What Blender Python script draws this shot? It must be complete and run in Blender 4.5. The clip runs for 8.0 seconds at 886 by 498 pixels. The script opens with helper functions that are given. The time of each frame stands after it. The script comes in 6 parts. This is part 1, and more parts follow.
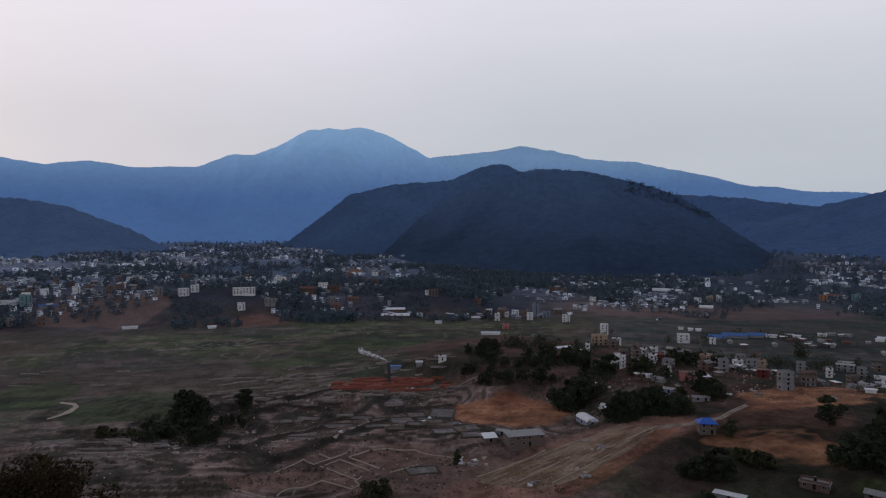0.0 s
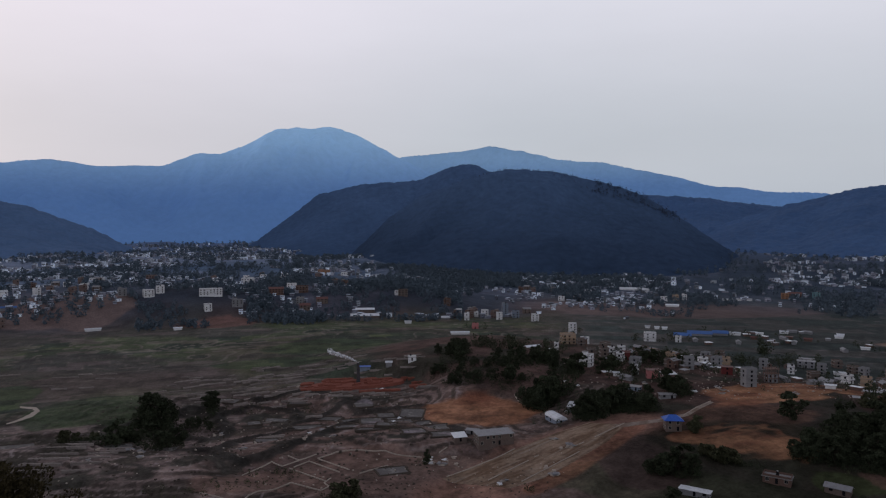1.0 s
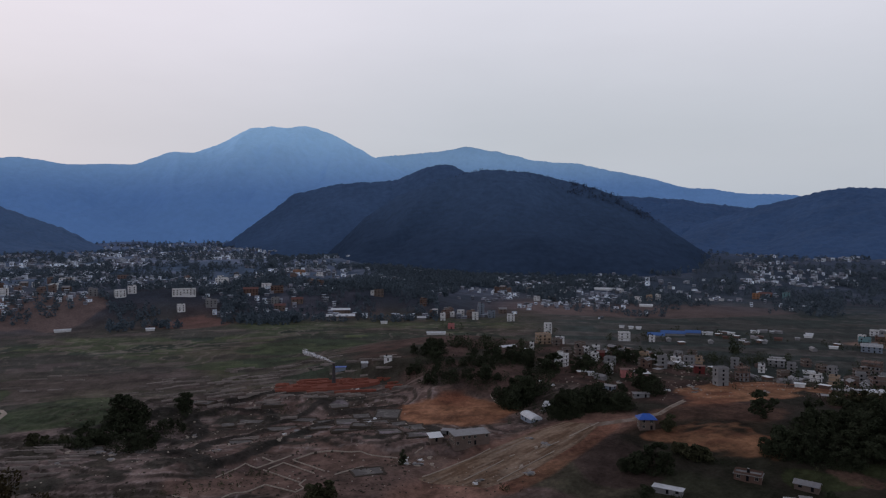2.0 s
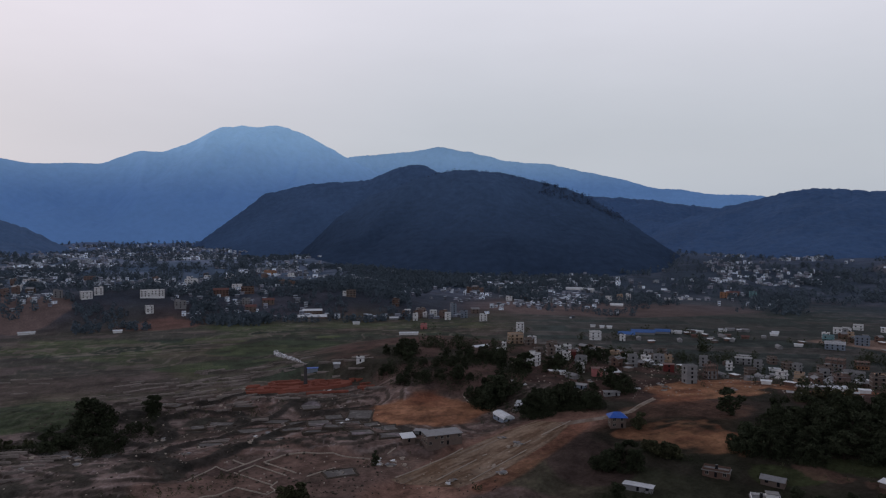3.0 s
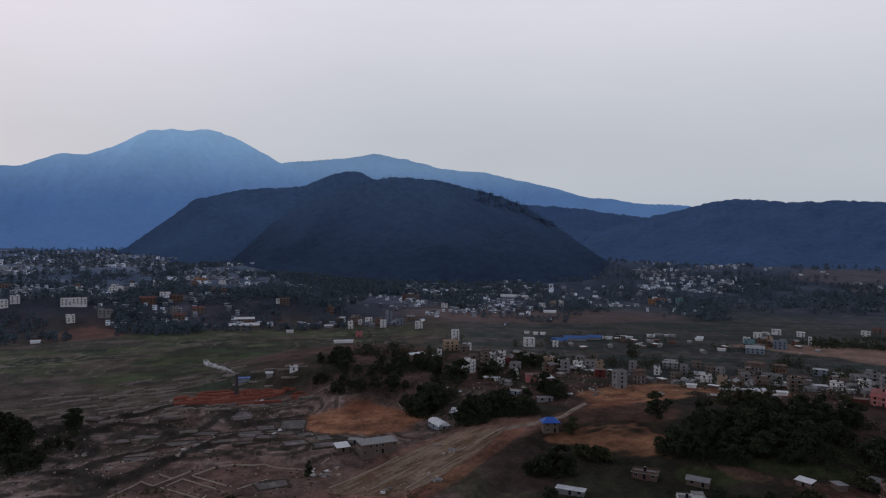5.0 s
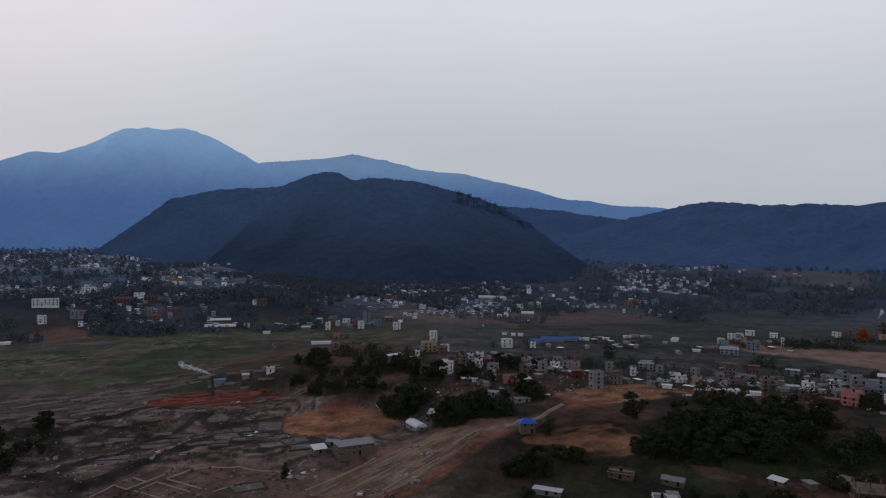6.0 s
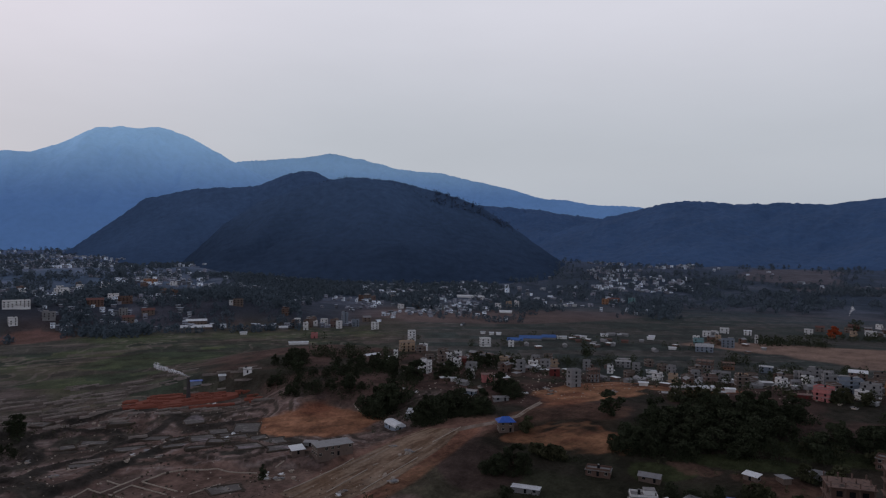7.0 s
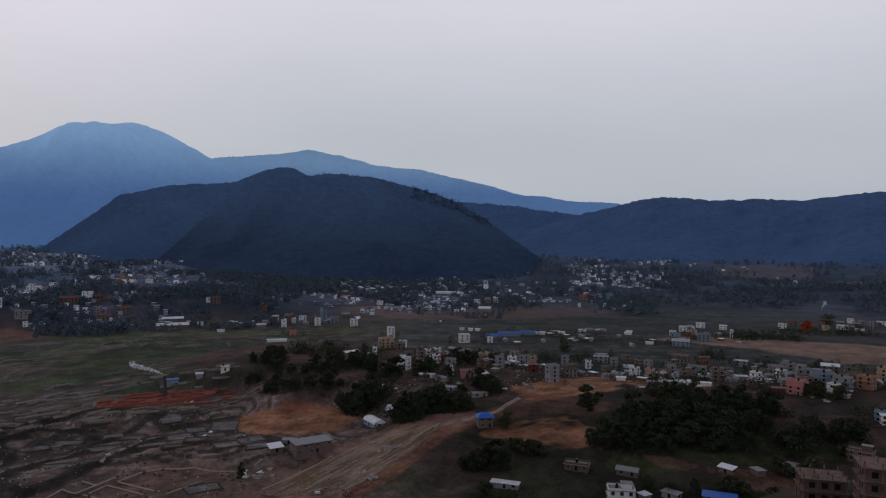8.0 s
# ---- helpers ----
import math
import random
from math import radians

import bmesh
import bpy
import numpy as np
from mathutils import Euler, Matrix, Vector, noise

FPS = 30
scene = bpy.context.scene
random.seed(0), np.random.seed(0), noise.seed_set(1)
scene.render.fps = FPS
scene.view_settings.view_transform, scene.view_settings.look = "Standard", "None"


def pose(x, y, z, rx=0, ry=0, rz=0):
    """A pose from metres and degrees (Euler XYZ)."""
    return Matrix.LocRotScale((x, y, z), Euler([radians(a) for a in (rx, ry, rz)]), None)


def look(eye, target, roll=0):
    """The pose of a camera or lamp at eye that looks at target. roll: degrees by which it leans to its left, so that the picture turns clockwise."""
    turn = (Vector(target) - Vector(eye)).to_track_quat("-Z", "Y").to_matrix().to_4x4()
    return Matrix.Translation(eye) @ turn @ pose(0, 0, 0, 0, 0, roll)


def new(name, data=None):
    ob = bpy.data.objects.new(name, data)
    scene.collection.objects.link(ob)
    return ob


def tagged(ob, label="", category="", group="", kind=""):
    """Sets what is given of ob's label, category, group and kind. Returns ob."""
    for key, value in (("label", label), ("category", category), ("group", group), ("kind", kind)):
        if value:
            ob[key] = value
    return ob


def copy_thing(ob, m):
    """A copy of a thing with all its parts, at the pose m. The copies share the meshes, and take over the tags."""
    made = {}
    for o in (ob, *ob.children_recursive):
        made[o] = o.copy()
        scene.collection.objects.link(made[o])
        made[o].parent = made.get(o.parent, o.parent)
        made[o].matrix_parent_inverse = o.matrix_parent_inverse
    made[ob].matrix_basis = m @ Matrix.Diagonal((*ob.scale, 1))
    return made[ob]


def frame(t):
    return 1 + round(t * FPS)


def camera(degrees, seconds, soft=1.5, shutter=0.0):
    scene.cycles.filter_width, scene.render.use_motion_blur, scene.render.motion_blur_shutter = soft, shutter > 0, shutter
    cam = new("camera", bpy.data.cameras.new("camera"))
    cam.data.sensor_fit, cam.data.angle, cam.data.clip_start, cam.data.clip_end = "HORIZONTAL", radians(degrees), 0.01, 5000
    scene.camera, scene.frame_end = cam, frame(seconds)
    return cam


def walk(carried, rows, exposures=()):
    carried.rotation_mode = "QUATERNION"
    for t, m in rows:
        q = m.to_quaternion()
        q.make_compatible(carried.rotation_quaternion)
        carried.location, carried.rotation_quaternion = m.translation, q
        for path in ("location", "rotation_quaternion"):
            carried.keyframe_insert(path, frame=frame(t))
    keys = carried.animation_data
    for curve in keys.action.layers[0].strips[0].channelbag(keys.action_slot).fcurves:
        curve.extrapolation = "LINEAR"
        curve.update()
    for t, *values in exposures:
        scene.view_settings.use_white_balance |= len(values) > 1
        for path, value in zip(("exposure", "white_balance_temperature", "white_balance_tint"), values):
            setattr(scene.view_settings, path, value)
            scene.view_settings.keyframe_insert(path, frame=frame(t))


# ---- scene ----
LENS = 64.2
cam = camera(LENS, 8.0, soft=1.2)
# seconds, yaw, pitch, roll: the camera turns to its right from one spot on the hillside
ROWS = [
    (0, 0.0, -1.88, -0.0),
    (0.5, -1.23, -1.91, -0.05),
    (1, -2.47, -1.89, 0.02),
    (1.5, -3.41, -1.87, -0.09),
    (3, -6.63, -1.85, -0.13),
    (3.5, -7.89, -1.77, -0.23),
    (4, -9.54, -1.57, -0.39),
    (4.5, -10.81, -1.36, -0.38),
    (6, -13.58, -1.12, -0.67),
    (6.5, -14.45, -1.21, -0.65),
    (7, -15.35, -1.15, -0.55),
    (7.5, -16.29, -1.17, -0.46),
    (8, -17.06, -1.43, -0.44),
]
walk(cam, [(t, pose(0.04 * t, 0, 115.0, 90 + pitch, roll, yaw)) for t, yaw, pitch, roll in ROWS], exposures=[(0.0, 0.03), (3.5, 0.02), (4.5, -0.01), (6.0, -0.04), (8.0, -0.09)])

# ---- light: a hazy overcast evening, the low sun behind cloud ahead and to the left ----
SUN_AZIMUTH, SUN_HEIGHT = radians(-48), radians(14)
world = bpy.data.worlds.new("evening_sky")
scene.world = world
world.use_nodes = True
wt = world.node_tree
wt.nodes.clear()


def wnode(kind, **values):
    n = wt.nodes.new(kind)
    for key, value in values.items():
        n.inputs[key].default_value = value
    return n


w_out = wnode("ShaderNodeOutputWorld")
w_sky = wnode("ShaderNodeTexSky")
w_sky.sky_type, w_sky.sun_disc = "NISHITA", False
w_sky.sun_elevation, w_sky.sun_rotation = SUN_HEIGHT, SUN_AZIMUTH
w_sky.dust_density, w_sky.air_density = 3.0, 1.2
w_co = wnode("ShaderNodeTexCoord")
w_sep = wnode("ShaderNodeSeparateXYZ")
wt.links.new(w_co.outputs["Generated"], w_sep.inputs[0])
w_ramp = wnode("ShaderNodeValToRGB")
cr = w_ramp.color_ramp
cr.interpolation = "EASE"
for k, (at, colour) in enumerate(((0.0, (0.50, 0.545, 0.615)), (0.10, (0.57, 0.605, 0.67)), (0.33, (0.79, 0.79, 0.88)), (0.62, (0.42, 0.43, 0.50)), (1.0, (0.17, 0.18, 0.22)))):
    e = cr.elements[k] if k < 2 else cr.elements.new(at)
    e.position, e.color = at, (*colour, 1)
wt.links.new(w_sep.outputs[2], w_ramp.inputs[0])
w_dot = wnode("ShaderNodeVectorMath")
w_dot.operation = "DOT_PRODUCT"
w_dot.inputs[1].default_value = (math.sin(SUN_AZIMUTH) * math.cos(SUN_HEIGHT), math.cos(SUN_AZIMUTH) * math.cos(SUN_HEIGHT), math.sin(SUN_HEIGHT))
wt.links.new(w_co.outputs["Generated"], w_dot.inputs[0])
w_glow = wnode("ShaderNodeMapRange")
w_glow.interpolation_type = "SMOOTHSTEP"
w_glow.inputs["From Min"].default_value, w_glow.inputs["From Max"].default_value = 0.55, 1.0
wt.links.new(w_dot.outputs["Value"], w_glow.inputs["Value"])
w_warm = wnode("ShaderNodeMix")
w_warm.data_type, w_warm.blend_type = "RGBA", "ADD"
for i in w_warm.inputs:
    if i.name == "B" and i.type == "RGBA":
        i.default_value = (0.13, 0.075, 0.08, 1)
wt.links.new(w_glow.outputs[0], w_warm.inputs["Factor"])
wt.links.new(w_ramp.outputs[0], [i for i in w_warm.inputs if i.name == "A" and i.type == "RGBA"][0])
# thin uneven cloud
w_map = wnode("ShaderNodeMapping")
w_map.inputs["Scale"].default_value = (2.0, 2.0, 7.0)
w_noise = wnode("ShaderNodeTexNoise", Scale=1.6, Detail=5.0, Roughness=0.55)
wt.links.new(w_co.outputs["Generated"], w_map.inputs[0])
wt.links.new(w_map.outputs[0], w_noise.inputs["Vector"])
w_cloud = wnode("ShaderNodeMapRange")
w_cloud.inputs["To Min"].default_value, w_cloud.inputs["To Max"].default_value = 0.94, 1.06
wt.links.new(w_noise.outputs[0], w_cloud.inputs["Value"])
w_mul = wnode("ShaderNodeVectorMath")
w_mul.operation = "SCALE"
wt.links.new([o for o in w_warm.outputs if o.type == "RGBA"][0], w_mul.inputs[0])
wt.links.new(w_cloud.outputs[0], w_mul.inputs["Scale"])
w_veil, w_clear = wnode("ShaderNodeBackground", Strength=0.93), wnode("ShaderNodeBackground", Strength=0.05)
wt.links.new(w_mul.outputs[0], w_veil.inputs["Color"])
wt.links.new(w_sky.outputs[0], w_clear.inputs["Color"])
w_mix = wnode("ShaderNodeMixShader")
w_mix.inputs[0].default_value = 0.06
wt.links.new(w_veil.outputs[0], w_mix.inputs[1])
wt.links.new(w_clear.outputs[0], w_mix.inputs[2])
wt.links.new(w_mix.outputs[0], w_out.inputs[0])

sun = new("sun", bpy.data.lights.new("sun", "SUN"))
sun.data.energy, sun.data.angle, sun.data.color = 0.25, radians(25), (1.0, 0.86, 0.78)
sun.matrix_world = look((math.sin(SUN_AZIMUTH) * 900, math.cos(SUN_AZIMUTH) * 900, 900 * math.tan(SUN_HEIGHT) + 200), (0, 0, 200))


# ---- materials ----
def colour_node(nt, kind="ShaderNodeMix"):
    n = nt.nodes.new(kind)
    n.data_type = "RGBA"
    return n, [i for i in n.inputs if i.name == "A" and i.type == "RGBA"][0], [i for i in n.inputs if i.name == "B" and i.type == "RGBA"][0], [o for o in n.outputs if o.type == "RGBA"][0]


def surface(name, colour, rough=0.85, grain=2.0, blotch=0.15, vary=0.35, bump=0.3, metal=0.0, attribute="", islands=0.0, things=0.0, stain=None, stain_at=0.62):
    """A worn surface: base colour with blotches and grain in metres, fine relief, stains, and a change from piece to piece."""
    m = bpy.data.materials.new(name)
    m.use_nodes = True
    nt = m.node_tree
    b = nt.nodes["Principled BSDF"]
    b.inputs["Roughness"].default_value, b.inputs["Metallic"].default_value = rough, metal
    b.inputs["Specular IOR Level"].default_value = 0.25 if rough < 0.7 else 0.06
    co = nt.nodes.new("ShaderNodeNewGeometry")
    big, small = nt.nodes.new("ShaderNodeTexNoise"), nt.nodes.new("ShaderNodeTexNoise")
    for n, scale, detail in ((big, blotch, 5), (small, grain, 4)):
        n.inputs["Scale"].default_value, n.inputs["Detail"].default_value, n.inputs["Roughness"].default_value = scale, detail, 0.62
        nt.links.new(co.outputs["Position"], n.inputs["Vector"])
    if attribute:
        source = nt.nodes.new("ShaderNodeAttribute")
        source.attribute_name = attribute
        base = source.outputs["Color"]
    else:
        source = nt.nodes.new("ShaderNodeRGB")
        source.outputs[0].default_value = (*colour, 1)
        base = source.outputs[0]
    total = nt.nodes.new("ShaderNodeMath")
    total.operation = "ADD"
    nt.links.new(big.outputs[0], total.inputs[0])
    nt.links.new(small.outputs[0], total.inputs[1])
    last = total.outputs[0]
    for amount, output in ((islands, "Random Per Island"), (things, "Random")):
        if amount:
            src = co if output == "Random Per Island" else nt.nodes.new("ShaderNodeObjectInfo")
            k = nt.nodes.new("ShaderNodeMath")
            k.operation = "MULTIPLY_ADD"
            k.inputs[1].default_value = amount
            nt.links.new(src.outputs[output], k.inputs[0])
            nt.links.new(last, k.inputs[2])
            last = k.outputs[0]
    mid = 1.0 + 0.5 * (islands + things)
    spread = nt.nodes.new("ShaderNodeMapRange")
    spread.inputs["From Min"].default_value, spread.inputs["From Max"].default_value = mid - 0.5, mid + 0.5
    spread.inputs["To Min"].default_value, spread.inputs["To Max"].default_value = 1 - vary, 1 + vary
    spread.clamp = False
    nt.links.new(last, spread.inputs["Value"])
    floor_ = nt.nodes.new("ShaderNodeMath")
    floor_.operation = "MAXIMUM"
    floor_.inputs[1].default_value = 0.12
    nt.links.new(spread.outputs[0], floor_.inputs[0])
    mul = nt.nodes.new("ShaderNodeVectorMath")
    mul.operation = "SCALE"
    nt.links.new(base, mul.inputs[0])
    nt.links.new(floor_.outputs[0], mul.inputs["Scale"])
    final = mul.outputs[0]
    if stain:
        sn = nt.nodes.new("ShaderNodeTexNoise")
        sn.inputs["Scale"].default_value, sn.inputs["Detail"].default_value = blotch * 2.3, 6
        nt.links.new(co.outputs["Position"], sn.inputs["Vector"])
        edge = nt.nodes.new("ShaderNodeMapRange")
        edge.inputs["From Min"].default_value, edge.inputs["From Max"].default_value = stain_at - 0.06, stain_at + 0.08
        nt.links.new(sn.outputs[0], edge.inputs["Value"])
        mix, a, bb, out = colour_node(nt)
        bb.default_value = (*stain, 1)
        nt.links.new(edge.outputs[0], mix.inputs["Factor"])
        nt.links.new(final, a)
        final = out
    nt.links.new(final, b.inputs["Base Color"])
    if bump:
        bp = nt.nodes.new("ShaderNodeBump")
        bp.inputs["Strength"].default_value, bp.inputs["Distance"].default_value = bump, 0.6 / grain
        nt.links.new(small.outputs[0], bp.inputs["Height"])
        nt.links.new(bp.outputs[0], b.inputs["Normal"])
    return m


M_GROUND = surface("soil_and_grass", (0.1, 0.1, 0.1), 0.95, 0.6, 0.035, 0.7, 0.9, attribute="cover")
# distance haze painted as blue into the forest colour of the hills behind
M_HILL_BACK = surface("hazed_far_forest", (0.074, 0.130, 0.245), 0.95, 0.07, 0.008, 0.25, 0.35)
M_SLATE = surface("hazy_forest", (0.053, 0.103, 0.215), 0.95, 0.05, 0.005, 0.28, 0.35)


def hazed_hill_material(name, low, high, z0, z1, glow=0.14, vary=0.14, grain=0.03, bump=0.12):
    """Far hills with haze painted in: deeper blue at the foot, paler to the crest."""
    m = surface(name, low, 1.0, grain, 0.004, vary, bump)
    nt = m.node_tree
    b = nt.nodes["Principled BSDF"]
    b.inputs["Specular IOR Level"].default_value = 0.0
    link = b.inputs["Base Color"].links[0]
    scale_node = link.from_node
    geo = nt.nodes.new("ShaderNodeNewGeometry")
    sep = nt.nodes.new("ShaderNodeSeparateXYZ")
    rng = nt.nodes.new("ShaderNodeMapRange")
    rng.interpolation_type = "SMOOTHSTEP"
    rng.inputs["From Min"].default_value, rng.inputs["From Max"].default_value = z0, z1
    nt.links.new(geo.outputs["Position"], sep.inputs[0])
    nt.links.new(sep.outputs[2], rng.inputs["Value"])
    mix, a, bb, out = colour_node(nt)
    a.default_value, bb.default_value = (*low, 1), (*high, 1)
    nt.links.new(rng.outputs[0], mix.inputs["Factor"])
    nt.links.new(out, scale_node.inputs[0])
    # glow added for light scattered in the miles of air before the far mountains
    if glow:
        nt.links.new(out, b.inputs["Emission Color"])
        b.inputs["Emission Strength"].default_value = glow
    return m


M_MOUNTAIN = hazed_hill_material("hazed_mountain", (0.112, 0.222, 0.46), (0.36, 0.59, 0.86), 220, 720)
M_RIDGE = hazed_hill_material("hazed_ridge", (0.14, 0.27, 0.52), (0.26, 0.43, 0.65), 330, 560)
# nearer hills: haze blue put into the forest colour, paler upward
M_HILL = hazed_hill_material("haze_tinted_forest", (0.033, 0.054, 0.098), (0.060, 0.101, 0.184), 10, 250, 0, 0.38, 0.05, 0.3)
M_HILL_REAR = hazed_hill_material("haze_blue_forest", (0.051, 0.089, 0.170), (0.066, 0.113, 0.213), 10, 300, 0, 0.34, 0.05, 0.3)
M_TERRACOTTA = surface("red_brick", (0.20, 0.070, 0.052), 0.9, 1.5, 0.2, 0.4, 0.4)
M_CHIMNEY = surface("sooty_brick", (0.06, 0.055, 0.06), 0.9, 1.5, 0.3, 0.35, 0.4)
M_GREY_BRICK = surface("unfired_brick", (0.195, 0.168, 0.158), 0.95, 1.2, 0.2, 0.45, 0.5, things=0.6)
M_SLAB = surface("concrete_slab", (0.22, 0.215, 0.22), 0.9, 1.5, 0.3, 0.25, 0.3, stain=(0.14, 0.135, 0.13))
M_GLASS = surface("dark_window", (0.012, 0.013, 0.016), 0.25, 1.0, 0.2, 0.2, 0.0)
M_FRAME = surface("window_frame_paint", (0.28, 0.26, 0.24), 0.7, 3.0, 0.4, 0.3, 0.0)
M_SHEET = surface("weathered_tin_sheet", (0.20, 0.20, 0.215), 0.55, 1.0, 0.35, 0.3, 0.2, metal=0.25, things=0.5, stain=(0.16, 0.12, 0.10), stain_at=0.66)
M_WHITE_SHEET = surface("white_tin_sheet", (0.48, 0.50, 0.54), 0.6, 1.0, 0.4, 0.4, 0.1, things=0.9, stain=(0.35, 0.33, 0.31), stain_at=0.68)
M_BRIGHT_SHEET = surface("bright_white_sheet", (0.66, 0.68, 0.72), 0.5, 1.0, 0.4, 0.15, 0.1, stain=(0.42, 0.41, 0.40), stain_at=0.7)
M_POND = surface("wet_grey_clay", (0.112, 0.104, 0.104), 0.8, 0.8, 0.12, 0.3, 0.3, stain=(0.19, 0.18, 0.175), stain_at=0.58)
M_RIM = surface("dark_earth_rim", (0.066, 0.054, 0.046), 0.95, 1.2, 0.2, 0.45, 0.6)
M_BLUE_SHEET = surface("blue_tin_sheet", (0.03, 0.10, 0.42), 0.5, 1.0, 0.4, 0.25, 0.1, stain=(0.08, 0.10, 0.2), stain_at=0.7)
# blue sheet of the distant roofs, its colour dulled for haze
M_HAZED_BLUE_SHEET = surface("hazed_blue_sheet", (0.045, 0.11, 0.30), 0.6, 1.0, 0.4, 0.35, 0.1, things=0.6)
M_RED_SHEET = surface("red_tin_sheet", (0.115, 0.05, 0.045), 0.6, 1.0, 0.4, 0.3, 0.1)
M_BARK = surface("bark", (0.045, 0.036, 0.03), 0.95, 4.0, 0.5, 0.35, 0.5)
M_LEAF = surface("dark_leaves", (0.034, 0.041, 0.025), 0.8, 1.5, 0.25, 0.5, 0.0, islands=0.6, things=0.4)
M_LEAF_PALE = surface("olive_leaves", (0.056, 0.058, 0.034), 0.8, 1.5, 0.25, 0.5, 0.0, islands=0.6, things=0.4)
M_LEAF_NEAR = surface("brown_olive_twigs", (0.034, 0.027, 0.013), 0.85, 3.0, 0.4, 0.5, 0.0, islands=0.7)
M_SLAB_RAW = surface("raw_brown_slab", (0.165, 0.112, 0.098), 0.95, 1.2, 0.25, 0.4, 0.3, stain=(0.05, 0.045, 0.042))
M_LEAF_ORANGE = surface("orange_flowers", (0.34, 0.07, 0.03), 0.8, 1.5, 0.3, 0.4, 0.0, islands=0.6)
# haze put into the leaf colour: far foliage lightened and blued
M_LEAF_FAR = surface("hazed_far_leaves", (0.082, 0.109, 0.138), 0.9, 0.5, 0.02, 0.3, 0.0, islands=0.25)
M_STONE_LINE = surface("pale_low_wall", (0.36, 0.31, 0.27), 0.95, 1.5, 0.3, 0.35, 0.4)
M_TRACK = surface("graded_earth", (0.25, 0.205, 0.18), 0.95, 0.6, 0.06, 0.45, 0.6, stain=(0.17, 0.125, 0.10), stain_at=0.53)
M_SMOKE = bpy.data.materials.new("white_smoke")
WALLS = {}
for key, rgb in (("white", (0.68, 0.68, 0.70)), ("cream", (0.40, 0.29, 0.21)), ("brick", (0.13, 0.083, 0.070)), ("brown", (0.14, 0.108, 0.096)), ("grey", (0.23, 0.23, 0.245)),
                 ("pink", (0.44, 0.17, 0.17)), ("orange", (0.32, 0.17, 0.105)), ("red", (0.14, 0.035, 0.035)), ("blue", (0.19, 0.225, 0.285)), ("mauve", (0.17, 0.12, 0.11)), ("teal", (0.16, 0.28, 0.31))):
    WALLS[key] = surface(key + "_wall", rgb, 0.9, 1.6, 0.3, 0.22, 0.2, stain=tuple(c * 0.55 for c in rgb), stain_at=0.66)

EYE = 115.0


def wobble(x, y, seed=0):
    """Smooth value noise on arrays, about -1 to 1."""
    x, y = np.asarray(x, float), np.asarray(y, float)
    ix, iy = np.floor(x), np.floor(y)
    fx, fy = x - ix, y - iy
    fx, fy = fx * fx * (3 - 2 * fx), fy * fy * (3 - 2 * fy)

    def cell(i, j):
        s = np.sin(i * 127.1 + j * 311.7 + seed * 74.7) * 43758.5453
        return (s - np.floor(s)) * 2 - 1

    low = cell(ix, iy) * (1 - fx) + cell(ix + 1, iy) * fx
    high = cell(ix, iy + 1) * (1 - fx) + cell(ix + 1, iy + 1) * fx
    return low * (1 - fy) + high * fy


def fbm(x, y, octaves=4, seed=0):
    total, size = 0.0, 1.0
    for k in range(octaves):
        total = total + size * wobble(x * 2 ** k, y * 2 ** k, seed + k)
        size *= 0.5
    return total / 1.6


def ramp(a, b, v):
    t = np.clip((v - a) / (b - a), 0, 1)
    return t * t * (3 - 2 * t)


def from_line(x, y, line):
    """Distance of points from a polyline."""
    best = 1e9
    for (ax, ay), (bx, by) in zip(line, line[1:]):
        dx, dy = bx - ax, by - ay
        t = np.clip(((x - ax) * dx + (y - ay) * dy) / (dx * dx + dy * dy), 0, 1)
        best = np.minimum(best, np.hypot(x - ax - t * dx, y - ay - t * dy))
    return best


VILLAGE_RIDGE = ((55, 570), (113, 520), (185, 385), (320, 330), (480, 330))


def clay_pits(x, y):
    """Where the clay has been dug: 0 to 1."""
    d = np.hypot((x + 75) / 1.45, y - 395) + 25 * fbm(x / 60, y / 60, 3, 9)
    level = 1 - ramp(0.8, 1.15, np.hypot((x + 5) / 80, (y - 322) / 27))
    return (1 - ramp(95, 150, d)) * (1 - 0.97 * level)


def dug_levels(x, y):
    """The cut terraces: level, share of the way up to the next, and metres from the brink below."""
    def field(x, y):
        u, v = x + 14 * wobble(x / 38, y / 30, 91), y + 10 * wobble(x / 34, y / 26, 92)
        return 7.5 * fbm(u / 105 + 3.1, v / 62 + 1.7, 2, 11) + 0.8 * wobble(u / 30, v / 19, 93)

    d = field(x, y)
    slope = np.hypot(field(x + 0.8, y) - d, field(x, y + 0.8) - d) / 0.8
    share = d - np.floor(d)
    return np.floor(d), share, share / np.maximum(slope, 0.012)


# overgrown banks left between the diggings, and shallow grey pools
BANKS = []


def bank(*row):
    """One overgrown bank."""
    BANKS.append(row)


bank((-146, 436), (-142, 451), (-130, 449), (-119, 434), (-112, 419))
bank((-48, 383), (-38, 401), (-31, 406), (-19, 406), (1, 406), (14, 402))
bank((14, 402), (23, 386), (26, 367))
bank((-65, 358), (-58, 365), (-46, 386))
bank((-82, 337), (-71, 345), (-67, 356))
bank((-31, 440), (-17, 441), (1, 439), (14, 427))
bank((-68, 422), (-58, 432), (-43, 461), (-34, 438))
bank((-101, 359), (-96, 379), (-86, 388), (-70, 402))
bank((-116, 350), (-102, 354), (-87, 340))
bank((-22, 320), (-5, 334), (2, 332))
bank((-132, 406), (-110, 385), (-108, 414))
bank((-106, 476), (-85, 486), (-60, 479))
bank((-116, 442), (-101, 456), (-77, 454), (-70, 431))
